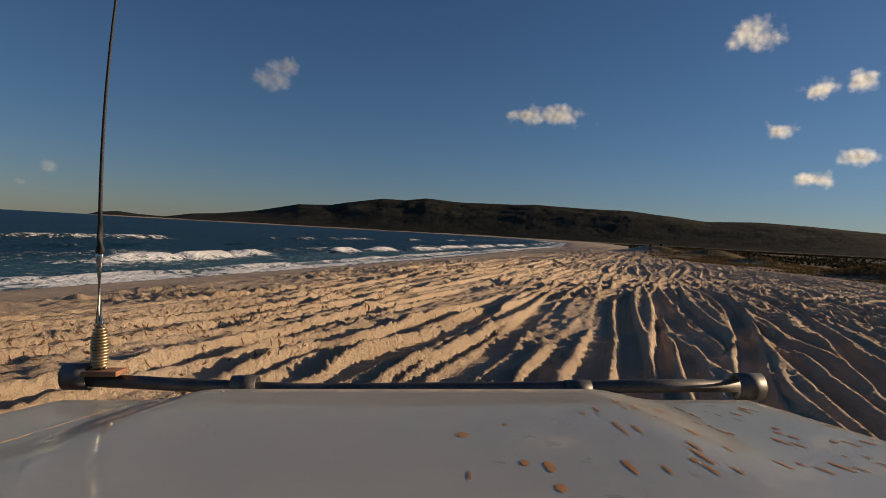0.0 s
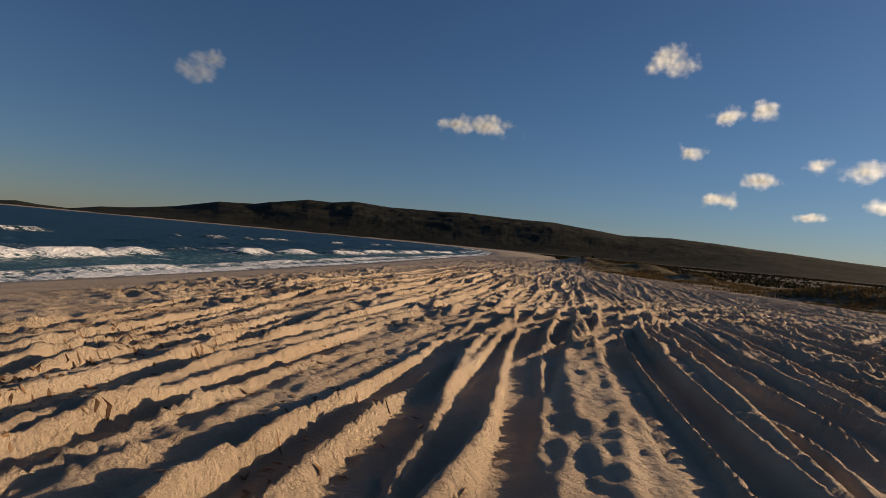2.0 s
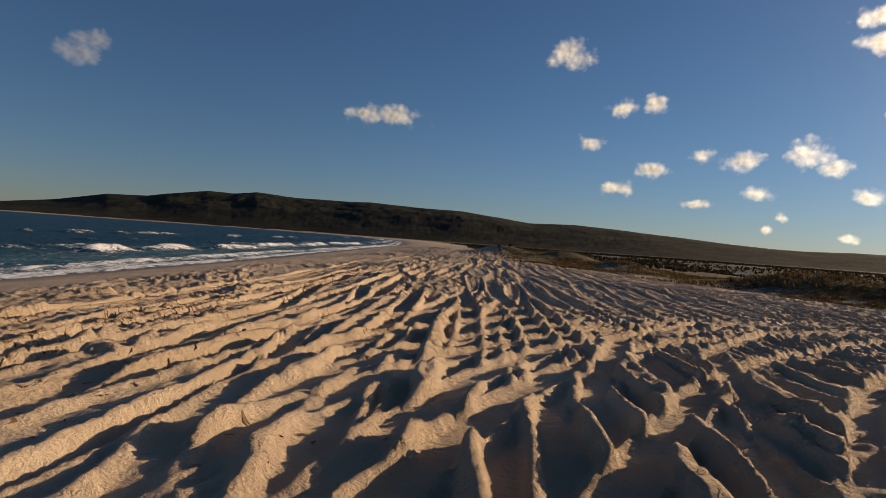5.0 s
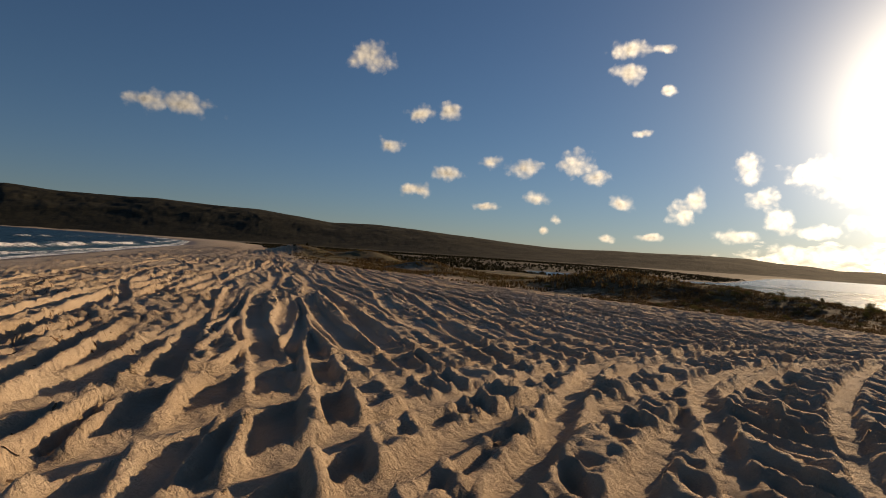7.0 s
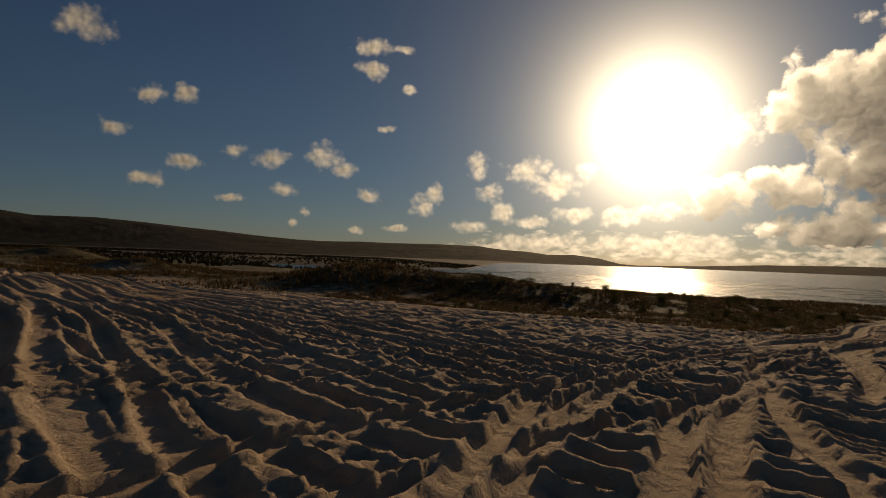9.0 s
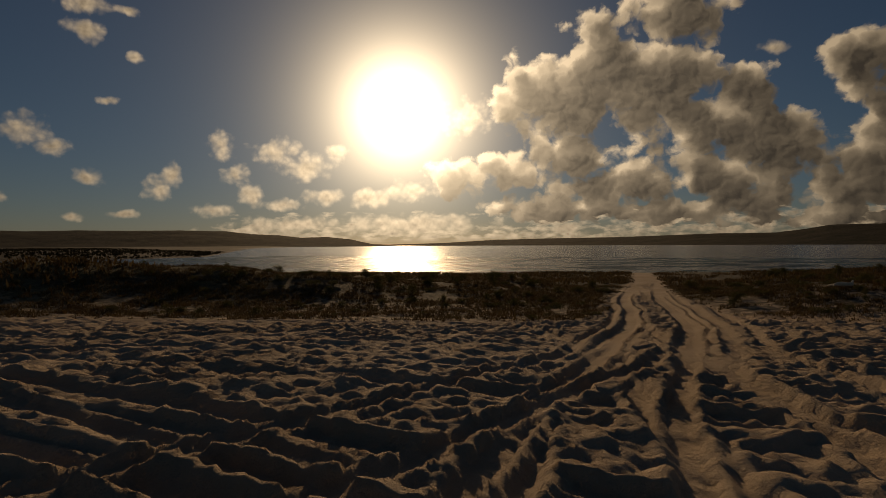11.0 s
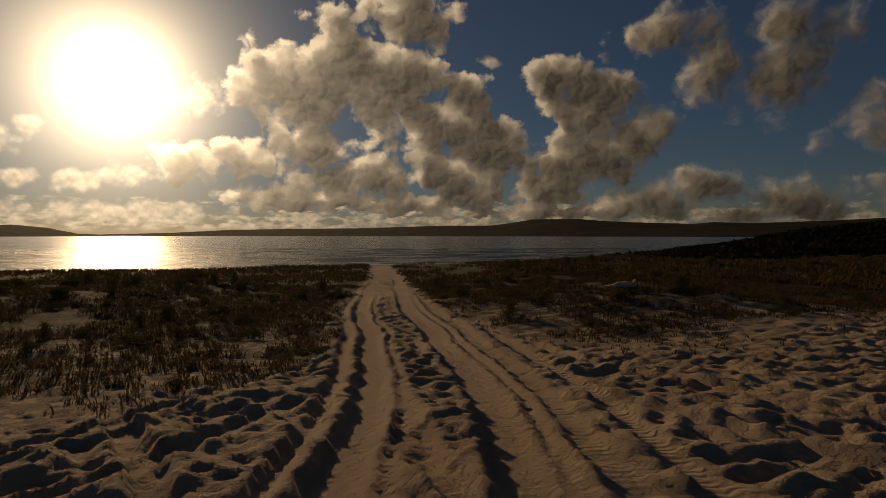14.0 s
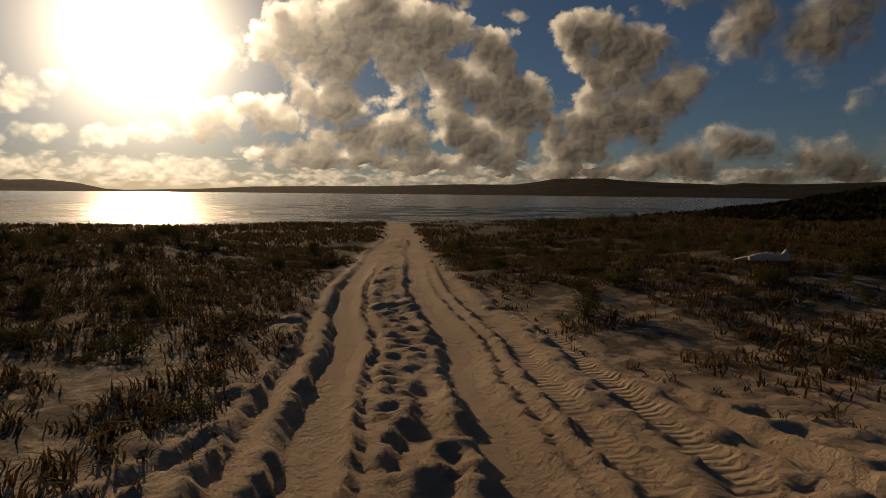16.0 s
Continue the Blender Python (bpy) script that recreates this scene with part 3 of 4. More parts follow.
    for at, half, deep in ((0.68, 0.25, 0.065), (-0.80, 0.27, 0.065), (1.25, 0.10, 0.05), (0.30, 0.07, 0.03), (-1.18, 0.08, 0.045), (-1.50, 0.15, 0.035), (-2.1, 0.13, 0.03)):
        near = np.abs(offset - at - wob + 0.10 * lumps + 0.09 * fine + 0.05 * grit)
        z = rut(z, near, half, deep, on * (1 - 0.55 * smooth(x, 40, 54)), 0.13, 0.0)
        tread = np.where(near < half * 1.1, on, tread * (1 - on * 0.5))
    middle = on * (1 - smooth(np.abs(offset + 0.05 - wob), 0.30, 0.65))
    sides = on * (1 - smooth(d, 2.2, 4.0)) * smooth(d, 0.9, 1.5)
    z = z + (middle + 0.6 * sides) * (0.05 * (fractal(x / 0.25, y / 0.22, 96, 2) - 0.4) + 0.07 * fine + 0.04 * grit)
    fade = bare * np.interp(np.hypot(x - 15, y - 25), [0, 120, 300], [1, 0.9, 0.2])
    rough_scrub = 0.14 * (fractal(x / 0.8, y / 0.8, 91, 3) - 0.5) * (1 - bare) * smooth(sea, 14, 20)
    way = np.where(on > 0.5, gone, s)
    return z * fade + rough_scrub, bare * (0.4 + 0.6 * patch), tread * bare, way


def in_strips(work, x, y, rows=6):
    """Works through a large grid a few rows at a time."""
    done = [work(x[k:k + rows], y[k:k + rows]) for k in range(0, len(x), rows)]
    return [np.concatenate(parts) for parts in zip(*done)]


def survey(x, y):
    cover, sea, lagoon_side = scrub_cover(x, y), from_sea(x, y), to_lagoon(x, y)
    carved, churned, treads, along = tracks(x, y)
    damp = np.maximum(smooth(-sea, -7.5, -3.0), smooth(-lagoon_side, -2.5, -0.5))
    far = np.hypot(x - 15, y - 25)
    matted = np.maximum(cover * smooth(x + 0.25 * np.abs(y - 26), 37, 47), smooth(far, 105, 120) * smooth(x, 40, 60) * smooth(sea, 40, 60))
    # nearer northern dunes, where the sun's gold is put into the mat colour
    sunlit = smooth(y, 38, 48) * (1 - smooth(far, 95, 115))
    return land(x, y) + carved, cover, damp, churned, treads, along, matted, sunlit


def spacing(marks, first, last, grow):
    """Grid lines: (from, to, step) stretches, then ever wider steps out to first and last."""
    line = np.concatenate([np.arange(a, b - 1e-6, step) for a, b, step in marks])
    up, down, step = [marks[-1][1]], [marks[0][0]], marks[-1][2]
    while up[-1] < last:
        up.append(up[-1] + step)
        step *= grow
    step = marks[0][2]
    while down[-1] > first:
        step *= grow
        down.append(down[-1] - step)
    return np.concatenate([down[:0:-1], line, up])


gx = spacing([(-24, -9, 0.22), (-9, -4, 0.10), (-4, 24, 0.06), (24, 42, 0.065), (42, 48, 0.14), (48, 62, 0.3)], -4200, 4200, 1.11)
gy = spacing([(-1, 4, 0.2), (4, 35, 0.058), (35, 46, 0.12), (46, 76, 0.32), (76, 120, 0.7)], -4200, 4200, 1.10)
GX, GY = np.meshgrid(gx, gy)
GZ, cover, damp, churned, treads, along, matted, sunlit = in_strips(survey, GX, GY)
ground = sheet("ground", GX, GY, GZ, SAND, {"veg": cover, "wet": damp, "churn": churned, "tread": treads, "along": along, "mat": matted, "sunlit": sunlit})


def ground_height(x, y):
    """Height of the finished ground."""
    x, y = np.asarray(x, float), np.asarray(y, float)
    i, j = np.clip(np.searchsorted(gx, x) - 1, 0, len(gx) - 2), np.clip(np.searchsorted(gy, y) - 1, 0, len(gy) - 2)
    u, v = (x - gx[i]) / (gx[i + 1] - gx[i]), (y - gy[j]) / (gy[j + 1] - gy[j])
    return (GZ[j, i] * (1 - u) + GZ[j, i + 1] * u) * (1 - v) + (GZ[j + 1, i] * (1 - u) + GZ[j + 1, i + 1] * u) * v


tagged(ground, "pale beach sand deeply rutted by tyres, running into low coastal scrub", "sand", kind="structure")

# ---- sea: u runs along the shore, w out to sea ----
su = spacing([(-30, 30, 1.0), (30, 140, 0.7), (140, 260, 1.5)], -600, 4000, 1.08)
sw = spacing([(-16, 70, 0.4)], -200, 4300, 1.06)
SW, SU = np.meshgrid(sw, su)
BASE = np.array((-23.0, 18.0))
TURN = radians(16.5)
SX = BASE[0] + SU * math.sin(TURN) - SW * math.cos(TURN)
SY = BASE[1] + SU * math.cos(TURN) + SW * math.sin(TURN)
offshore = -from_sea(SX, SY)
swell = fractal(SU / 30.0, SW / 9.0, 5, 4)
sea_z = 0.25 * (swell - 0.5) * smooth(offshore, 0, 15)
foam = np.full(SX.shape, -0.05)
for off, wide, tall, white in ((1.0, 1.1, 0.05, 0.85), (4.0, 1.0, 0.25, 0.75), (13.0, 1.3, 0.70, 0.9), (21.0, 1.6, 0.3, 0.33), (33.0, 1.2, 0.35, 0.15), (52.0, 1.4, 0.7, 0.62)):
    bend = off + (6.0 * (fractal(SU / 26.0, SU * 0 + off, 15, 3) - 0.5) + 2.2 * (fractal(SU / 4.0, SW / 6.0 + off, 18, 3) - 0.5)) * min(1.0, off / 6)
    strength = smooth(fractal(SU / (5.0 + off * 0.22), SU * 0 + off * 3, 25, 4, 0.65), 0.36 + (0.10 if off > 30 else 0), 0.66)
    strength = strength * 0.5 + 0.5 if off < 6 else strength
    gap = offshore - bend
    sea_z = sea_z + tall * strength * np.exp(-(gap / wide) ** 2)
    foam = foam + white * strength * np.where(gap > 0, np.exp(-(gap / (wide * 0.8)) ** 2), np.exp(-(gap / (wide * 1.7)) ** 2))
foam = foam + 0.26 * smooth(offshore, 34, 8) * smooth(offshore, -3, 1)
sea = sheet("sea_water", SX, SY, WATER + sea_z, SEA, {"foam": foam, "shallow": smooth(-offshore, -26, -6)})
tagged(sea, "dark blue ocean with white breakers rolling onto the beach", "sea", kind="structure")

lx = spacing([(70, 130, 1.0)], 40, 3400, 1.09)
ly = spacing([(-60, 100, 1.5)], -2600, 3800, 1.09)
LX, LY = np.meshgrid(lx, ly)
LZ = WATER + 0.03 * (fractal(LX / 2.5, LY / 4.0, 9, 3) - 0.5)
LZ = np.where(to_lagoon(LX, LY) > 30, WATER - 2.5, LZ)
lagoon = sheet("lagoon_water", LX, LY, LZ, LAGOON)
tagged(lagoon, "calm grey lagoon glittering under the low sun", "lagoon", kind="structure")

edge_y = np.arange(-45, 130, 0.5)
edge_x = np.interp(edge_y, LAGOON_Y, LAGOON_X) + 1.5 * np.sin(edge_y / 9.0)
strip = np.stack([edge_x - 0.1 - 0.25 * fractal(edge_y / 2, edge_y * 0, 3), edge_x + 0.35 + 0.5 * fractal(edge_y / 3, edge_y * 0, 8)], 0)
rim = sheet("swash_foam", strip, np.stack([edge_y, edge_y]), np.full(strip.shape, WATER + 0.07) , FOAM)
tagged(rim, "thin line of white foam along the lagoon edge", "foam", kind="stuff")

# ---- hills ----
# crest lines shaped to match the skyline in the camera's view
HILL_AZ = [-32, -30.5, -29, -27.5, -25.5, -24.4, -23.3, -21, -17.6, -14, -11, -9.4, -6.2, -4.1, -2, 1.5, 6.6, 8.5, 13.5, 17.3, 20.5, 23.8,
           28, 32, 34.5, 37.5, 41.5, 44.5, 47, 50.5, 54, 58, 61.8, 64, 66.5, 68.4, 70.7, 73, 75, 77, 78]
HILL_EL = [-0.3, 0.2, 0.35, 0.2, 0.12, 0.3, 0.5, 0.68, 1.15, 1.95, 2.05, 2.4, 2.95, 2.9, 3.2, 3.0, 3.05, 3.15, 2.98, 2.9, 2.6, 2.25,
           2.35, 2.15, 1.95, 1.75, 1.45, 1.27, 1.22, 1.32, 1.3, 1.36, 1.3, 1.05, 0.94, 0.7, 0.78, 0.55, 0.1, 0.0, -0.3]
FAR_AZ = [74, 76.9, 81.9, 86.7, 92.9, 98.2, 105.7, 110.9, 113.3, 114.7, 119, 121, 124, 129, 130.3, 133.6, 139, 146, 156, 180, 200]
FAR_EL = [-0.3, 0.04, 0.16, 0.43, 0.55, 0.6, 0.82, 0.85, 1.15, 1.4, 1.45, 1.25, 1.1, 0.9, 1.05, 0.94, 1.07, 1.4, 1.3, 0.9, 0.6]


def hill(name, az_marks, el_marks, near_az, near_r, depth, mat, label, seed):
    """A long ridge: bearings from the beach and the rise of its crest, in degrees, fitted to the skyline the camera
    sees, with folds and scrub on its flank.
    """
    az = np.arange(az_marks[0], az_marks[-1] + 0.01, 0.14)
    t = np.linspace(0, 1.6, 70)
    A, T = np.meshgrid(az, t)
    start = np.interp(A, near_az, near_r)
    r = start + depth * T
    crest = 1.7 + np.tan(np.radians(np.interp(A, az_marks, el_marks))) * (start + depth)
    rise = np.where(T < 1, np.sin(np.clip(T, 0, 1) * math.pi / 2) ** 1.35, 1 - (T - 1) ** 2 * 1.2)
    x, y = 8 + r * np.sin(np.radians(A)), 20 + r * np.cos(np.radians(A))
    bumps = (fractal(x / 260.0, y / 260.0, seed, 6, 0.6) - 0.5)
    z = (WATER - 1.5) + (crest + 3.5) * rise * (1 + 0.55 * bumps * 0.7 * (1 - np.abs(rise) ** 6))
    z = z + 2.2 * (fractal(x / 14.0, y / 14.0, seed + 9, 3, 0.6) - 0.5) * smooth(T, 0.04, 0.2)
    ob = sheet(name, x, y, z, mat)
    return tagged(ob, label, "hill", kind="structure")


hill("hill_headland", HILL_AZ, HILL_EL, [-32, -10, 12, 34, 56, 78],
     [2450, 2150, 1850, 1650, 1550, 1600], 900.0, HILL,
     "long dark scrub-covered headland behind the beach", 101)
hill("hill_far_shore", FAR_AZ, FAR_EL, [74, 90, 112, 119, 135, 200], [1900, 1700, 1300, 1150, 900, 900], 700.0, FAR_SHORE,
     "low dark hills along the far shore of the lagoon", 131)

# ---- plants ----
def tufts(name, points, tall, wide, blades, lean, mat, seed):
    """Many tufts of bent, pointed blades as one mesh. points: x, y, size."""
    rng = np.random.RandomState(seed)
    n = len(points) * blades
    px, py, size = (np.repeat(points[:, k], blades) for k in range(3))
    a, bend = rng.uniform(0, 2 * math.pi, n), rng.uniform(0.15, 1.0, n) * lean
    spread = rng.uniform(0, 0.22, n) * size * tall / 0.35
    a0 = rng.uniform(0, 2 * math.pi, n)
    bx, by = px + spread * np.cos(a0), py + spread * np.sin(a0)
    bz = ground_height(bx, by) - 0.02
    h, w = tall * size * rng.uniform(0.55, 1.15, n), wide * (0.6 + 0.5 * size) * rng.uniform(0.7, 1.2, n)
    sx, sy = -np.sin(a) * w / 2, np.cos(a) * w / 2
    verts = np.empty((n, 5, 3))
    for k, (up, out, fat) in enumerate(((0, 0, 0.7), (0, 0, -0.7), (0.55, 0.28, 1.0), (0.55, 0.28, -1.0), (1.0, 1.0, 0.0))):
        verts[:, k, 0] = bx + np.cos(a) * bend * h * out + sx * fat
        verts[:, k, 1] = by + np.sin(a) * bend * h * out + sy * fat
        verts[:, k, 2] = bz + h * up * (1 - 0.25 * bend * out)
    base = np.arange(n)[:, None] * 5
    tris = np.concatenate([base + np.array([0, 1, 2]), base + np.array([1, 3, 2]), base + np.array([2, 3, 4])], 1)
    return triangles(name, verts.reshape(-1, 3), tris.reshape(-1, 3), mat)


def scatter(x0, x1, y0, y1, count, seed, low, clump):
    """Random places where plants grow: x, y and a size."""
    rng = np.random.RandomState(seed)
    x, y = rng.uniform(x0, x1, count), rng.uniform(y0, y1, count)
    thick = scrub_cover(x, y) * smooth(fractal(x / clump, y / clump, seed + 2, 3), low, low + 0.18)
    keep = rng.uniform(0, 1, count) < thick
    keep &= to_lagoon(x, y) > 1.5
    return np.stack([x, y, rng.uniform(0.6, 1.35, count) * (0.6 + 0.4 * thick)], 1)[keep]


near_grass = tufts("dune_grass", scatter(33, 58, 4, 50, 48000, 3, 0.30, 1.3), 0.17, 0.020, 6, 1.5, GRASS, 1)
tagged(near_grass, "olive and straw-coloured dune grass in loose tufts on the sand", "grass", kind="stuff")
mid_grass = tufts("coastal_scrub", np.concatenate([scatter(58, 97, -30, 60, 19000, 5, 0.30, 4.0), scatter(30, 62, 50, 120, 16000, 6, 0.36, 3.5), scatter(42, 58, -30, 5, 6000, 9, 0.28, 2.5)]),
                  0.36, 0.065, 4, 1.3, GRASS, 2)
tagged(mid_grass, "low brown and olive scrub covering the flat by the lagoon", "scrub", kind="stuff")
far_points = np.concatenate([scatter(78, 150, -118, -18, 9000, 10, 0.05, 6.0), scatter(60, 330, -190, -30, 12000, 7, 0.25, 12.0), scatter(25, 330, 110, 420, 14000, 8, 0.25, 14.0)])
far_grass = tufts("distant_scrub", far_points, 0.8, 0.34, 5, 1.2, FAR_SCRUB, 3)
tagged(far_grass, "dark scrub on the distant dunes", "scrub", kind="stuff")


def shrub(seed, wide, tall, label):
    """A low bush: bent limbs and a crown of many small leaves in uneven clumps."""
    rng = np.random.RandomState(seed)
    base = tagged(new("shrub"), label, "shrub", group="shrubs on the dunes")
    bm = bmesh.new()
    tips = []
    for k in range(9):
        a, r = rng.uniform(0, 6.28), wide * rng.uniform(0.25, 0.8)
        mid = Vector((math.cos(a) * r * 0.4, math.sin(a) * r * 0.4, tall * rng.uniform(0.3, 0.5)))
        tip = Vector((math.cos(a) * r, math.sin(a) * r, tall * rng.uniform(0.45, 0.95)))
        tips.append(tip)
        for p, q, r0, r1 in ((Vector((0, 0, -0.1)), mid, 0.035, 0.022), (mid, tip, 0.022, 0.008)):
            d = q - p
            m = Matrix.Translation((p + q) / 2) @ d.to_track_quat("Z", "Y").to_matrix().to_4x4()
            bmesh.ops.create_cone(bm, segments=6, radius1=r0, radius2=r1, depth=d.length, matrix=m)
    part("stem", bm, BARK, base, "thin grey-brown branching stem")
    n = 900
    pick = rng.randint(0, len(tips), n)
    centre = np.array([tuple(t) for t in tips])[pick]
    off = rng.normal(0, 1, (n, 3)) * np.array((wide * 0.24, wide * 0.24, tall * 0.17))
    at = centre + off
    at[:, 2] = np.maximum(at[:, 2], 0.02)
    u, v = rng.normal(0, 1, (n, 3)), rng.normal(0, 1, (n, 3))
    u /= np.linalg.norm(u, axis=1)[:, None]
    v -= u * (u * v).sum(1)[:, None]
    v /= np.linalg.norm(v, axis=1)[:, None]
    size = rng.uniform(0.035, 0.085, n)[:, None]
    verts = np.stack([at - u * size, at + v * size * 0.35, at + u * size, at - v * size * 0.35], 1)
    i = np.arange(n)[:, None] * 4
    tris = np.concatenate([i + np.array([0, 1, 2]), i + np.array([0, 2, 3])], 1)
    triangles("foliage", verts.reshape(-1, 3), tris.reshape(-1, 3), SHRUB, base)
    return base


SHRUB_LABELS = ("dark green rounded coastal shrub growing on a dune", "low spreading olive shrub rooted in sand", "tall wind-bent shrub with dark leaves on a dune crest")
kinds = [shrub(11, 0.75, 0.75, SHRUB_LABELS[0]), shrub(12, 1.0, 0.55, SHRUB_LABELS[1]), shrub(13, 0.7, 1.05, SHRUB_LABELS[2])]
rng = np.random.RandomState(21)
spots = []
for k in range(420):
    spots.append((34 + 22 * rng.uniform() ** 1.4, rng.uniform(10, 46)))
for mx, my, wx, wy, up in MOUNDS:
    for k in range(5 if up < 3 else 9):
        spots.append((mx + wx * rng.uniform(-0.8, 0.8), my + wy * rng.uniform(-0.8, 0.8)))
sx, sy = np.array(spots).T
sz = ground_height(sx, sy)
free = (scrub_cover(sx, sy) > 0.55) & (to_lagoon(sx, sy) > 12) & (rng.uniform(0, 1, len(sx)) < np.where(np.arange(len(sx)) < 420, 0.55, 1.0))
first = [True, True, True]
for k, (x, y, z, ok) in enumerate(zip(sx, sy, sz, free)):
    if not ok:
        continue
    size = rng.uniform(0.55, 1.15) * (0.75 if x > 60 else 0.26 + 0.012 * (x - 34))
    m = Matrix.Translation((x, y, z - 0.03)) @ Matrix.Rotation(rng.uniform(0, 6.28), 4, "Z") @ Matrix.Scale(size, 4)
    which = k % 3
    if first[which]:
        kinds[which].matrix_basis = m
        first[which] = False
    else:
        made = copy_thing(kinds[which], Matrix.Translation((x, y, z - 0.03)) @ Matrix.Rotation(rng.uniform(0, 6.28), 4, "Z"))
        made.scale = (size, size, size * rng.uniform(0.8, 1.15))

# ---- wrack line of dry seaweed ----
def ribbons(name, x, y, length, width, mat, seed):
    rng = np.random.RandomState(seed)
    n, steps = len(x), 3
    a = rng.uniform(0, 6.28, n)
    verts, px, py = [], x.copy(), y.copy()
    for k in range(steps):
        z = ground_height(px, py) + rng.uniform(0.005, 0.018, n)
        w = width * rng.uniform(0.5, 1.0, n) * (0.25 if k in (0, steps - 1) else 1.0)
        verts.append(np.stack([px - np.sin(a) * w, py + np.cos(a) * w, z], 1))
        verts.append(np.stack([px + np.sin(a) * w, py - np.cos(a) * w, z + rng.uniform(0, 0.006, n)], 1))
        a = a + rng.normal(0, 0.6, n)
        px, py = px + np.cos(a) * length / steps, py + np.sin(a) * length / steps
    v = np.stack(verts, 1)
    base = np.arange(n)[:, None] * steps * 2
    t = np.concatenate([base + np.array([2 * k, 2 * k + 1, 2 * k + 2, 2 * k + 1, 2 * k + 3, 2 * k + 2]) for k in range(steps - 1)], 1)
    return triangles(name, v.reshape(-1, 3), t.reshape(-1, 3), mat)


rng = np.random.RandomState(31)
ws = rng.uniform(3, 60, 17000)
wv = -8.2 + 0.9 * np.sin(ws / 5.0) + rng.normal(0, 0.8, len(ws)) - 0.02 * ws
wv = np.where(rng.uniform(0, 1, len(ws)) < 0.35, wv + rng.uniform(-3.0, 4.5, len(ws)), wv)
keep = value_noise(ws / 2.2, wv / 0.6, 4) > 0.45
ws, wv = ws[keep], wv[keep]
weed = ribbons("seaweed_wrack", ws * ALONG[0] + wv * ACROSS[0], ws * ALONG[1] + wv * ACROSS[1], rng.uniform(0.06, 0.18, len(ws)), rng.uniform(0.012, 0.042, len(ws)), WEED, 6)
tagged(weed, "dry brown seaweed strewn in a line along the beach", "seaweed", kind="stuff")

# ---- bleached driftwood among the grass ----
def driftwood():
    base = tagged(new("driftwood_log"), "sun-bleached forked driftwood log lying in the grass", "driftwood")
    z = float(ground_height(40.4, 19.8)) + 0.12
    base.matrix_basis = pose(40.4, 19.8, z, 0, -3, -40) @ Matrix.Scale(0.8, 4)
    rng = random.Random(4)

    def limb(name, points, radii, label):
        bm = bmesh.new()
        rings = []
        for k, (p, r) in enumerate(zip(points, radii)):
            ahead = Vector(points[min(k + 1, len(points) - 1)]) - Vector(points[max(k - 1, 0)])
            q = ahead.to_track_quat("Z", "Y")
            rings.append([bm.verts.new(Vector(p) + q @ Vector((math.cos(a * 0.628) * r * rng.uniform(0.7, 1.25), math.sin(a * 0.628) * r * rng.uniform(0.85, 1.15), 0))) for a in range(10)])
        for r0, r1 in zip(rings, rings[1:]):
            for a in range(10):
                bm.faces.new((r0[a], r0[(a + 1) % 10], r1[(a + 1) % 10], r1[a]))
        bm.faces.new(rings[0][::-1])
        bm.faces.new(rings[-1])
        part(name, bm, BLEACHED, base, label)

    limb("trunk", [(-0.02, -0.46, 0.08), (-0.03, -0.42, 0.07), (0.02, -0.22, 0.05), (0.03, -0.05, 0.06), (-0.03, 0.12, 0.04), (0, 0.26, 0.02), (0.02, 0.31, 0.0)], [0.07, 0.10, 0.09, 0.11, 0.09, 0.08, 0.05], "")
    limb("stub_branch", [(0, -0.36, 0.08), (0.02, -0.40, 0.16), (0.05, -0.43, 0.24)], [0.07, 0.05, 0.035], "broken stub pointing up")
    limb("branch", [(0, 0.15, 0.03), (0.12, 0.36, 0.0), (0.16, 0.62, -0.07)], [0.06, 0.04, 0.022], "side branch resting on the ground")


driftwood()

# ---- the four-wheel drive, standing where the drive begins ----
PAINT = plain("pale_paint", (0.82, 0.81, 0.73), 0.32, vary=0.04, scale=3, coat=0.7)
STEEL = plain("worn_steel", (0.13, 0.125, 0.12), 0.5, metal=0.7, vary=0.35, scale=14)
CHROME = plain("bright_steel", (0.55, 0.54, 0.50), 0.28, metal=1.0, vary=0.15, scale=20)
SPRING = plain("brassy_spring", (0.46, 0.36, 0.22), 0.4, metal=0.9, vary=0.3, scale=30)
BLACK = plain("black_rubber", (0.022, 0.022, 0.023), 0.7, vary=0.4, scale=12)
TYRE = plain("sandy_tyre", (0.05, 0.045, 0.04), 0.9, vary=0.5, scale=10, relief=0.01)
MUD = plain("orange_mud", (0.42, 0.19, 0.065), 0.95, vary=0.25, scale=25, relief=0.002)
RUST = plain("rusty_plate", (0.26, 0.13, 0.07), 0.85, vary=0.4, scale=18)
TRIM = plain("dark_trim", (0.05, 0.05, 0.052), 0.5, vary=0.3, scale=8)
LENS = plain("lamp_lens", (0.75, 0.75, 0.72), 0.08, vary=0.1, scale=6, coat=1.0)


def glass_material():
    m, n, s = material("tinted_glass")
    feed(n, s, Base_Color=(0.02, 0.025, 0.025), Roughness=n.lerp(n.noise(n.add("TexCoord", out=3), 5.0, 4.0), 0.3, 0.7, 0.03, 0.1), Coat_Weight=1.0)
    return m


GLASS = glass_material()


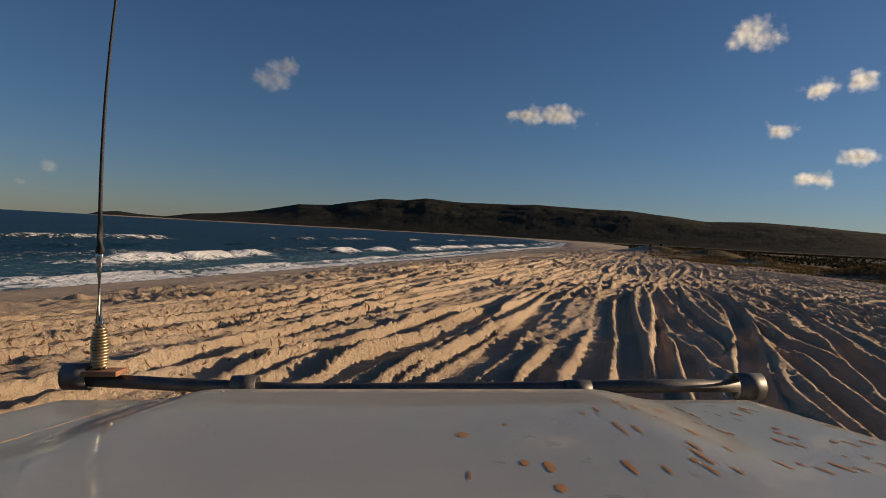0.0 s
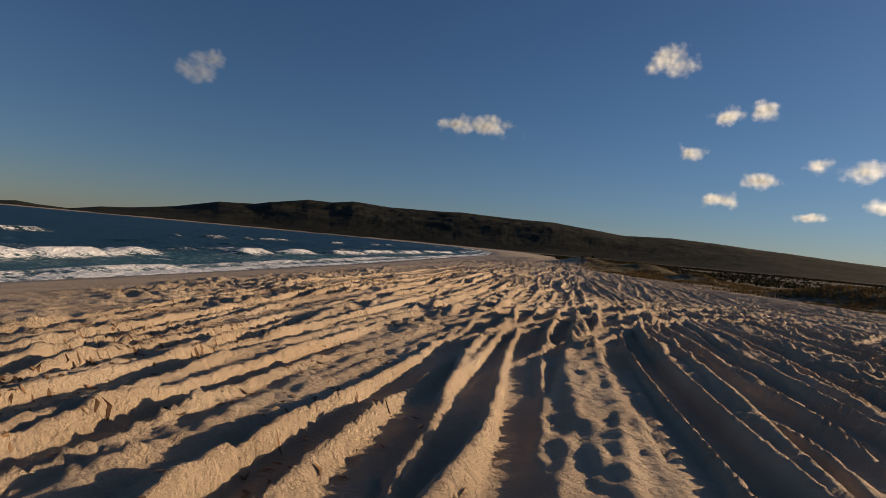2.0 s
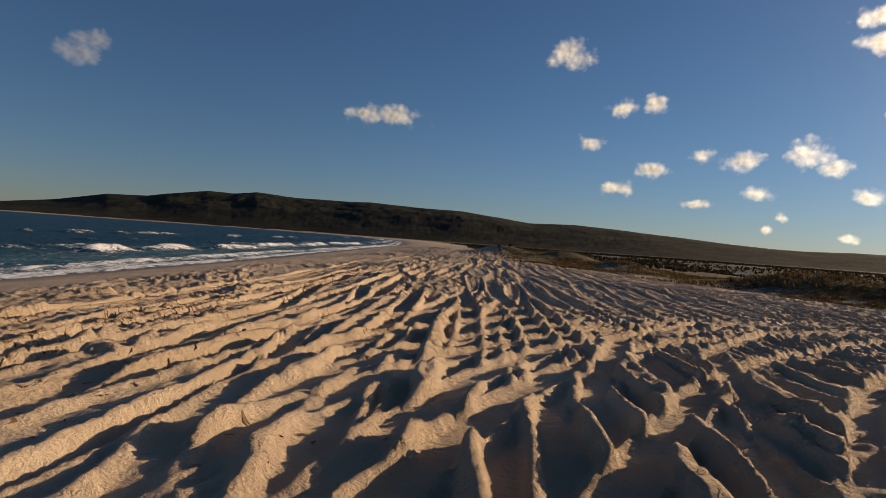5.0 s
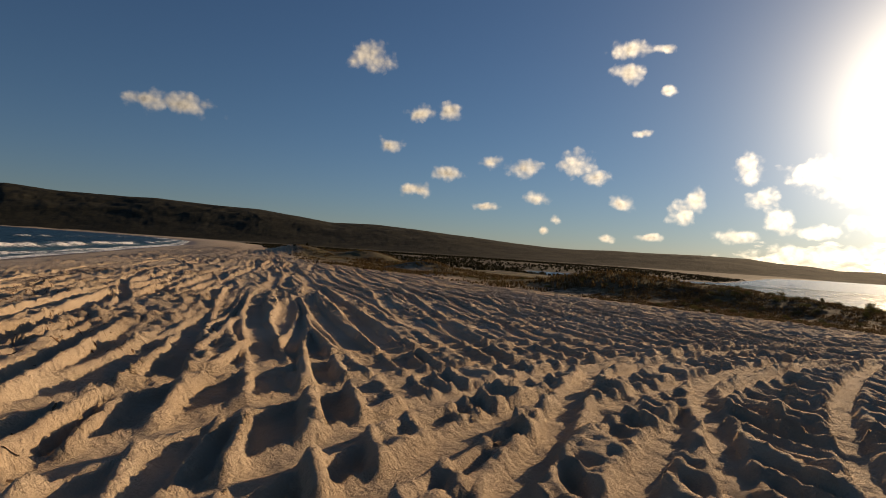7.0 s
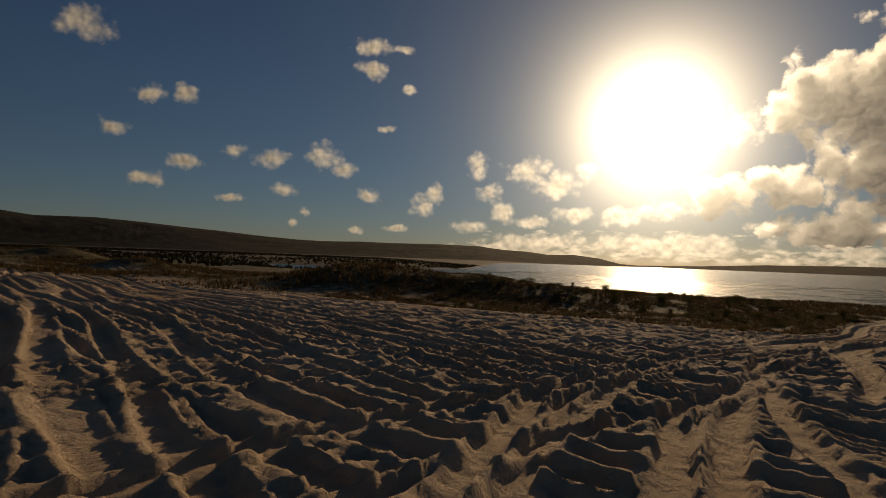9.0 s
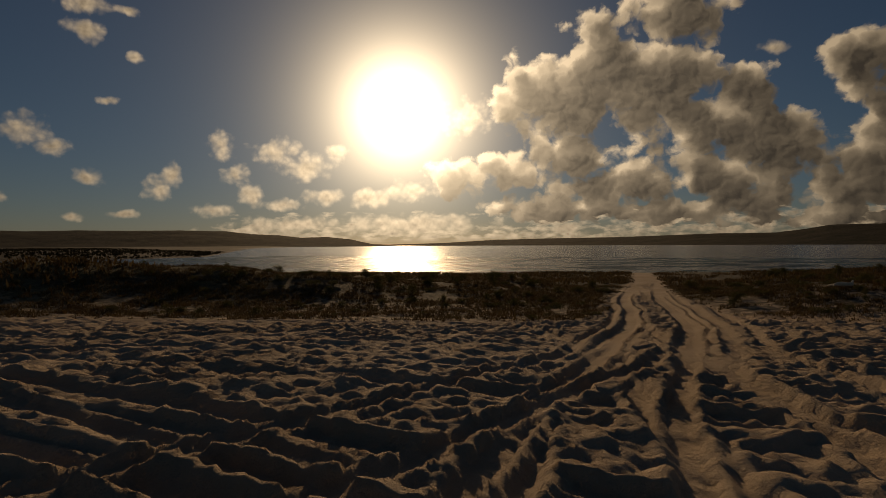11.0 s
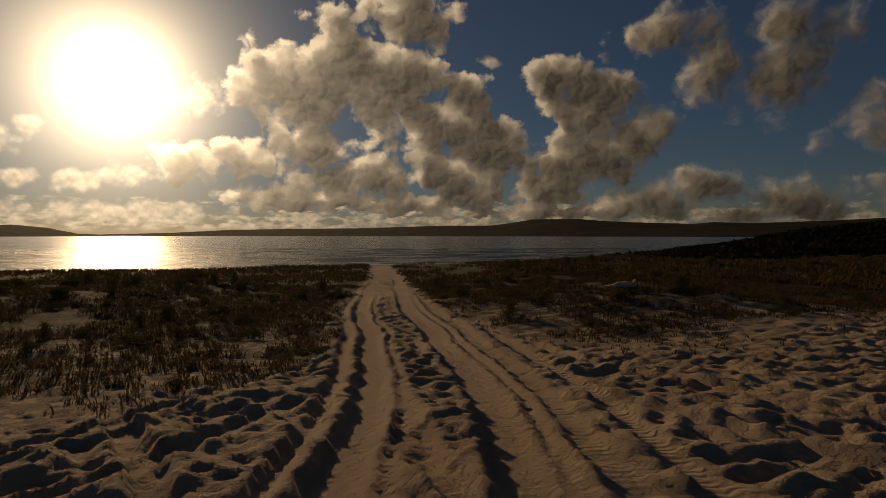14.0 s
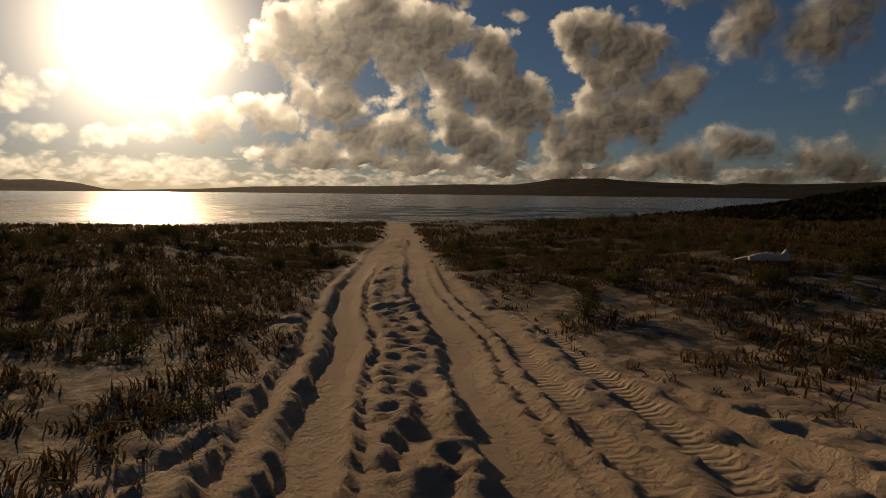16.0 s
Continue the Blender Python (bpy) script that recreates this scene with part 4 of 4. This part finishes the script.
def block(size, at, bevel=0.03, taper=None, segments=3):
    """A bevelled block; taper narrows its top in x and y."""
    bm = bmesh.new()
    bmesh.ops.create_cube(bm, size=1.0)
    for v in bm.verts:
        k = taper if taper and v.co.z > 0 else (1, 1)
        v.co = Vector((v.co.x * size[0] * k[0] + at[0], v.co.y * size[1] * k[1] + at[1], v.co.z * size[2] + at[2]))
    if bevel:
        bmesh.ops.bevel(bm, geom=bm.edges[:], offset=bevel, segments=segments, affect="EDGES", profile=0.6)
    return bm


def rod(points, radii, sides=12, caps=True):
    """A round bar along a line of points."""
    bm = bmesh.new()
    rings = []
    radii = radii if isinstance(radii, (list, tuple)) else [radii] * len(points)
    for k, (p, r) in enumerate(zip(points, radii)):
        d = Vector(points[min(k + 1, len(points) - 1)]) - Vector(points[max(k - 1, 0)])
        q = d.to_track_quat("Z", "Y")
        rings.append([bm.verts.new(Vector(p) + q @ Vector((math.cos(6.2832 * a / sides) * r, math.sin(6.2832 * a / sides) * r, 0))) for a in range(sides)])
    for r0, r1 in zip(rings, rings[1:]):
        for a in range(sides):
            bm.faces.new((r0[a], r0[(a + 1) % sides], r1[(a + 1) % sides], r1[a]))
    if caps:
        bm.faces.new(rings[0][::-1])
        bm.faces.new(rings[-1])
    return bm


def lathe(profile, at, sides=32):
    """A turned shape about an axle along x: profile of (x, radius)."""
    bm = bmesh.new()
    rings = [[bm.verts.new((at[0] + x, at[1] + math.cos(6.2832 * a / sides) * r, at[2] + math.sin(6.2832 * a / sides) * r)) for a in range(sides)] for x, r in profile]
    for r0, r1 in zip(rings, rings[1:]):
        for a in range(sides):
            bm.faces.new((r0[a], r0[(a + 1) % sides], r1[(a + 1) % sides], r1[a]))
    return bm


def panel(outline, rows, thick):
    """A curved sheet: outline(u, t) gives the place for u across and t along, both 0 to 1; with thickness below."""
    bm = bmesh.new()
    nu, nt = rows
    top = [[bm.verts.new(outline(u / nu, t / nt)) for u in range(nu + 1)] for t in range(nt + 1)]
    for t in range(nt):
        for u in range(nu):
            bm.faces.new((top[t][u], top[t][u + 1], top[t + 1][u + 1], top[t + 1][u]))
    bmesh.ops.solidify(bm, geom=bm.faces[:], thickness=thick)
    return bm


MID = -0.095            # the car's middle, beside the camera's line


def bonnet_height(x, y):
    """Height of the bonnet over the frame of the camera mount."""
    u = abs(x - MID)
    raised = 1 - float(smooth(np.array(u), 0.44, 0.60))
    z = -0.362 + 0.10 * (1.45 - y) + 0.026 * raised * float(smooth(np.array(y), 0.5, 1.2))
    z -= 0.015 * max(0.0, (u - 0.80) / 0.06) ** 2
    z -= 0.03 * max(0.0, (y - 1.40) / 0.06) ** 2
    return z


def vehicle():
    car = tagged(new("four_wheel_drive"), "pale grey four-wheel drive with mud-splashed bonnet, standing on the beach", "car")
    car.matrix_basis = pose(0, 0, 1.69, -1.54, -3.15, 0)

    def strip(x0, x1):
        return lambda u, t: (MID + x0 + (x1 - x0) * u, -0.08 + 1.54 * t, bonnet_height(MID + x0 + (x1 - x0) * u, -0.08 + 1.54 * t))

    hood = part("bonnet", panel(strip(-0.615, 0.845), (60, 28), 0.018), PAINT, car, "pale grey bonnet with a raised middle")
    part("wing", panel(strip(-0.86, -0.622), (12, 28), 0.018), PAINT, car, "pale grey wing beside the bonnet")
    for side in (-1, 1):
        part("side_panel", block((0.05, 1.5, 0.42), (MID + side * 0.85, 0.68, -0.64), 0.02), PAINT, car)
    part("grille", block((1.3, 0.06, 0.24), (MID, 1.42, -0.58), 0.02), TRIM, car, "dark slatted grille")
    for side in (-1, 1):
        part("headlight", block((0.24, 0.08, 0.2), (MID + side * 0.66, 1.44, -0.56), 0.03), LENS, car, "clear headlight")
    part("bumper", block((1.75, 0.22, 0.2), (MID, 1.56, -0.86), 0.05), STEEL, car, "steel bumper of the bull bar")
    # bull bar with its top tube and straps
    tube = part("bull_bar_tube", rod([(MID - 0.88, 1.60, -0.352), (MID - 0.62, 1.61, -0.368), (MID - 0.3, 1.62, -0.385), (MID + 0.3, 1.62, -0.380), (MID + 0.62, 1.61, -0.372), (MID + 0.90, 1.60, -0.368)], 0.018, 16), STEEL, car, "scuffed dark steel tube")
    for x, z, r in ((-0.985, -0.345, 0.036), (-0.535, -0.372, 0.030), (0.365, -0.385, 0.030), (0.825, -0.372, 0.036)):
        bm = lathe([(-0.034, r * 0.86), (-0.034, r), (0.034, r), (0.034, r * 0.86), (-0.034, r * 0.86)], (x, 1.605, z), 24)
        part("strap", bm, STEEL, tube, "bent steel strap round the tube")
    for side in (-0.45, 0.45):
        part("bull_bar_upright", rod([(MID + side, 1.60, -0.39), (MID + side, 1.62, -0.78)], 0.025, 12), STEEL, car)
    # aerial
    ax, ay = -0.925, 1.60
    aerial = part("aerial_base", block((0.095, 0.06, 0.014), (ax + 0.012, ay, -0.332), 0.003), RUST, car, "rusty aerial bracket")
    coil = []
    for k in range(13 * 14 + 1):
        a, f = k / 14 * 6.2832, k / (13 * 14)
        r = 0.0125 + 0.0075 * math.sin(f * math.pi) ** 0.8
        coil.append((ax + r * math.cos(a), ay + r * math.sin(a), -0.322 + 0.108 * f))
    part("spring", rod(coil, 0.0042, 6), SPRING, aerial, "brassy coil spring")
    part("spring_core", rod([(ax, ay, -0.33), (ax, ay, -0.2)], 0.009, 10), BLACK, aerial)
    part("lower_section", rod([(ax, ay, -0.215), (ax - 0.002, ay, -0.20), (ax - 0.002, ay, -0.02), (ax, ay, 0.0)], [0.011, 0.0095, 0.0095, 0.008], 12), CHROME, aerial, "bright steel lower aerial section")
    part("ferrule", rod([(ax, ay, -0.012), (ax, ay, 0.0), (ax, ay, 0.03), (ax + 0.001, ay, 0.068)], [0.011, 0.011, 0.0085, 0.006], 12), BLACK, aerial)
    whip = [(ax + 0.0005 * k + 0.00042 * k * k * 0.72, ay, 0.06 + 0.055 * k) for k in range(19)]
    part("whip", rod(whip, [0.0055 - 0.00018 * k for k in range(19)], 8), BLACK, aerial, "thin black aerial whip")
    # dried mud on the bonnet
    rng = random.Random(8)
    marks = [(0.031, 0.935, 0.009, 0.016), (0.109, 0.795, 0.006, 0.014), (0.140, 0.780, 0.006, 0.026), (0.139, 0.700, 0.006, 0.016),
             (0.033, 0.745, 0.002, 0.020), (0.245, 0.780, 0.004, 0.036), (0.360, 0.830, 0.004, 0.044), (0.105, 1.000, 0.004, 0.010)]
    for k in range(58):
        y = rng.uniform(0.76, 1.30)
        marks.append((rng.uniform(0.24, 0.72) * (0.75 + 0.25 * y), y, rng.uniform(0.0016, 0.0042), rng.uniform(0.008, 0.034)))
    for x, y, w, h in marks:
        bm = bmesh.new()
        turn = 0.10 * x
        ring = []
        for a in range(14):
            c, s = math.cos(a * 6.2832 / 14), math.sin(a * 6.2832 / 14)
            c, s = c * w * rng.uniform(0.8, 1.2), s * h * (1.0 if s < 0 else 0.8)
            px = x + c * math.cos(turn) - s * math.sin(turn)
            py = y + c * math.sin(turn) + s * math.cos(turn)
            ring.append((px, py))
        low = [bm.verts.new((px, py, bonnet_height(px, py) + 0.0008)) for px, py in ring]
        mid = bm.verts.new((x, y, bonnet_height(x, y) + 0.0012))
        for a in range(14):
            bm.faces.new((low[a], low[(a + 1) % 14], mid))
        part("mud_splash", bm, MUD, hood)
    # cabin behind the camera
    part("windscreen", panel(lambda u, t: (MID - 0.70 + 1.40 * u - 0.12 * (u - 0.5) * t, -0.16 - 0.42 * t, -0.27 + 0.58 * t), (8, 4), 0.012), GLASS, car, "dark tinted windscreen")
    for side in (-1, 1):
        part("pillar", rod([(MID + side * 0.73, -0.14, -0.29), (MID + side * 0.66, -0.60, 0.33)], 0.035, 8), PAINT, car)
        door = part("door", block((0.06, 1.05, 0.62), (MID + side * 0.84, -0.72, -0.62), 0.025), PAINT, car)
        part("door_handle", block((0.03, 0.16, 0.035), (MID + side * 0.885, -1.05, -0.42), 0.01), BLACK, door)
        part("side_window", block((0.03, 0.85, 0.46), (MID + side * 0.76, -0.92, -0.03), 0.012, (1, 0.8)), GLASS, car)
        part("mirror", block((0.2, 0.09, 0.16), (MID + side * 1.0, -0.26, -0.18), 0.03), BLACK, car, "black wing mirror")
        part("rear_side", block((0.07, 1.9, 0.72), (MID + side * 0.84, -2.2, -0.60), 0.03), PAINT, car)
        part("rear_window", block((0.03, 1.6, 0.44), (MID + side * 0.76, -2.2, -0.02), 0.012, (1, 0.92)), GLASS, car)
    part("roof", block((1.42, 2.75, 0.09), (MID, -1.98, 0.33), 0.04, (0.94, 0.97)), PAINT, car)
    part("tailgate", block((1.6, 0.08, 1.1), (MID, -3.2, -0.42), 0.03, (0.86, 1)), PAINT, car)
    part("floor_pan", block((1.6, 4.2, 0.12), (MID, -1.0, -0.98), 0.03), TRIM, car)
    for x in (-0.76, 0.76):
        for y in (0.72, -2.1):
            tread = [(-0.13, 0.24), (-0.135, 0.33), (-0.11, 0.385), (-0.05, 0.40), (0.05, 0.40), (0.11, 0.385), (0.135, 0.33), (0.13, 0.24)]
            tyre = part("tyre", lathe(tread, (MID + x, y, -1.30), 36), TYRE, car, "sandy off-road tyre")
            part("rim", lathe([(-0.10, 0.25), (-0.06, 0.22), (-0.05, 0.08), (-0.05, 0.001), (0.05, 0.001), (0.05, 0.08), (0.06, 0.22), (0.10, 0.25)], (MID + x, y, -1.30), 28), STEEL, tyre)


vehicle()
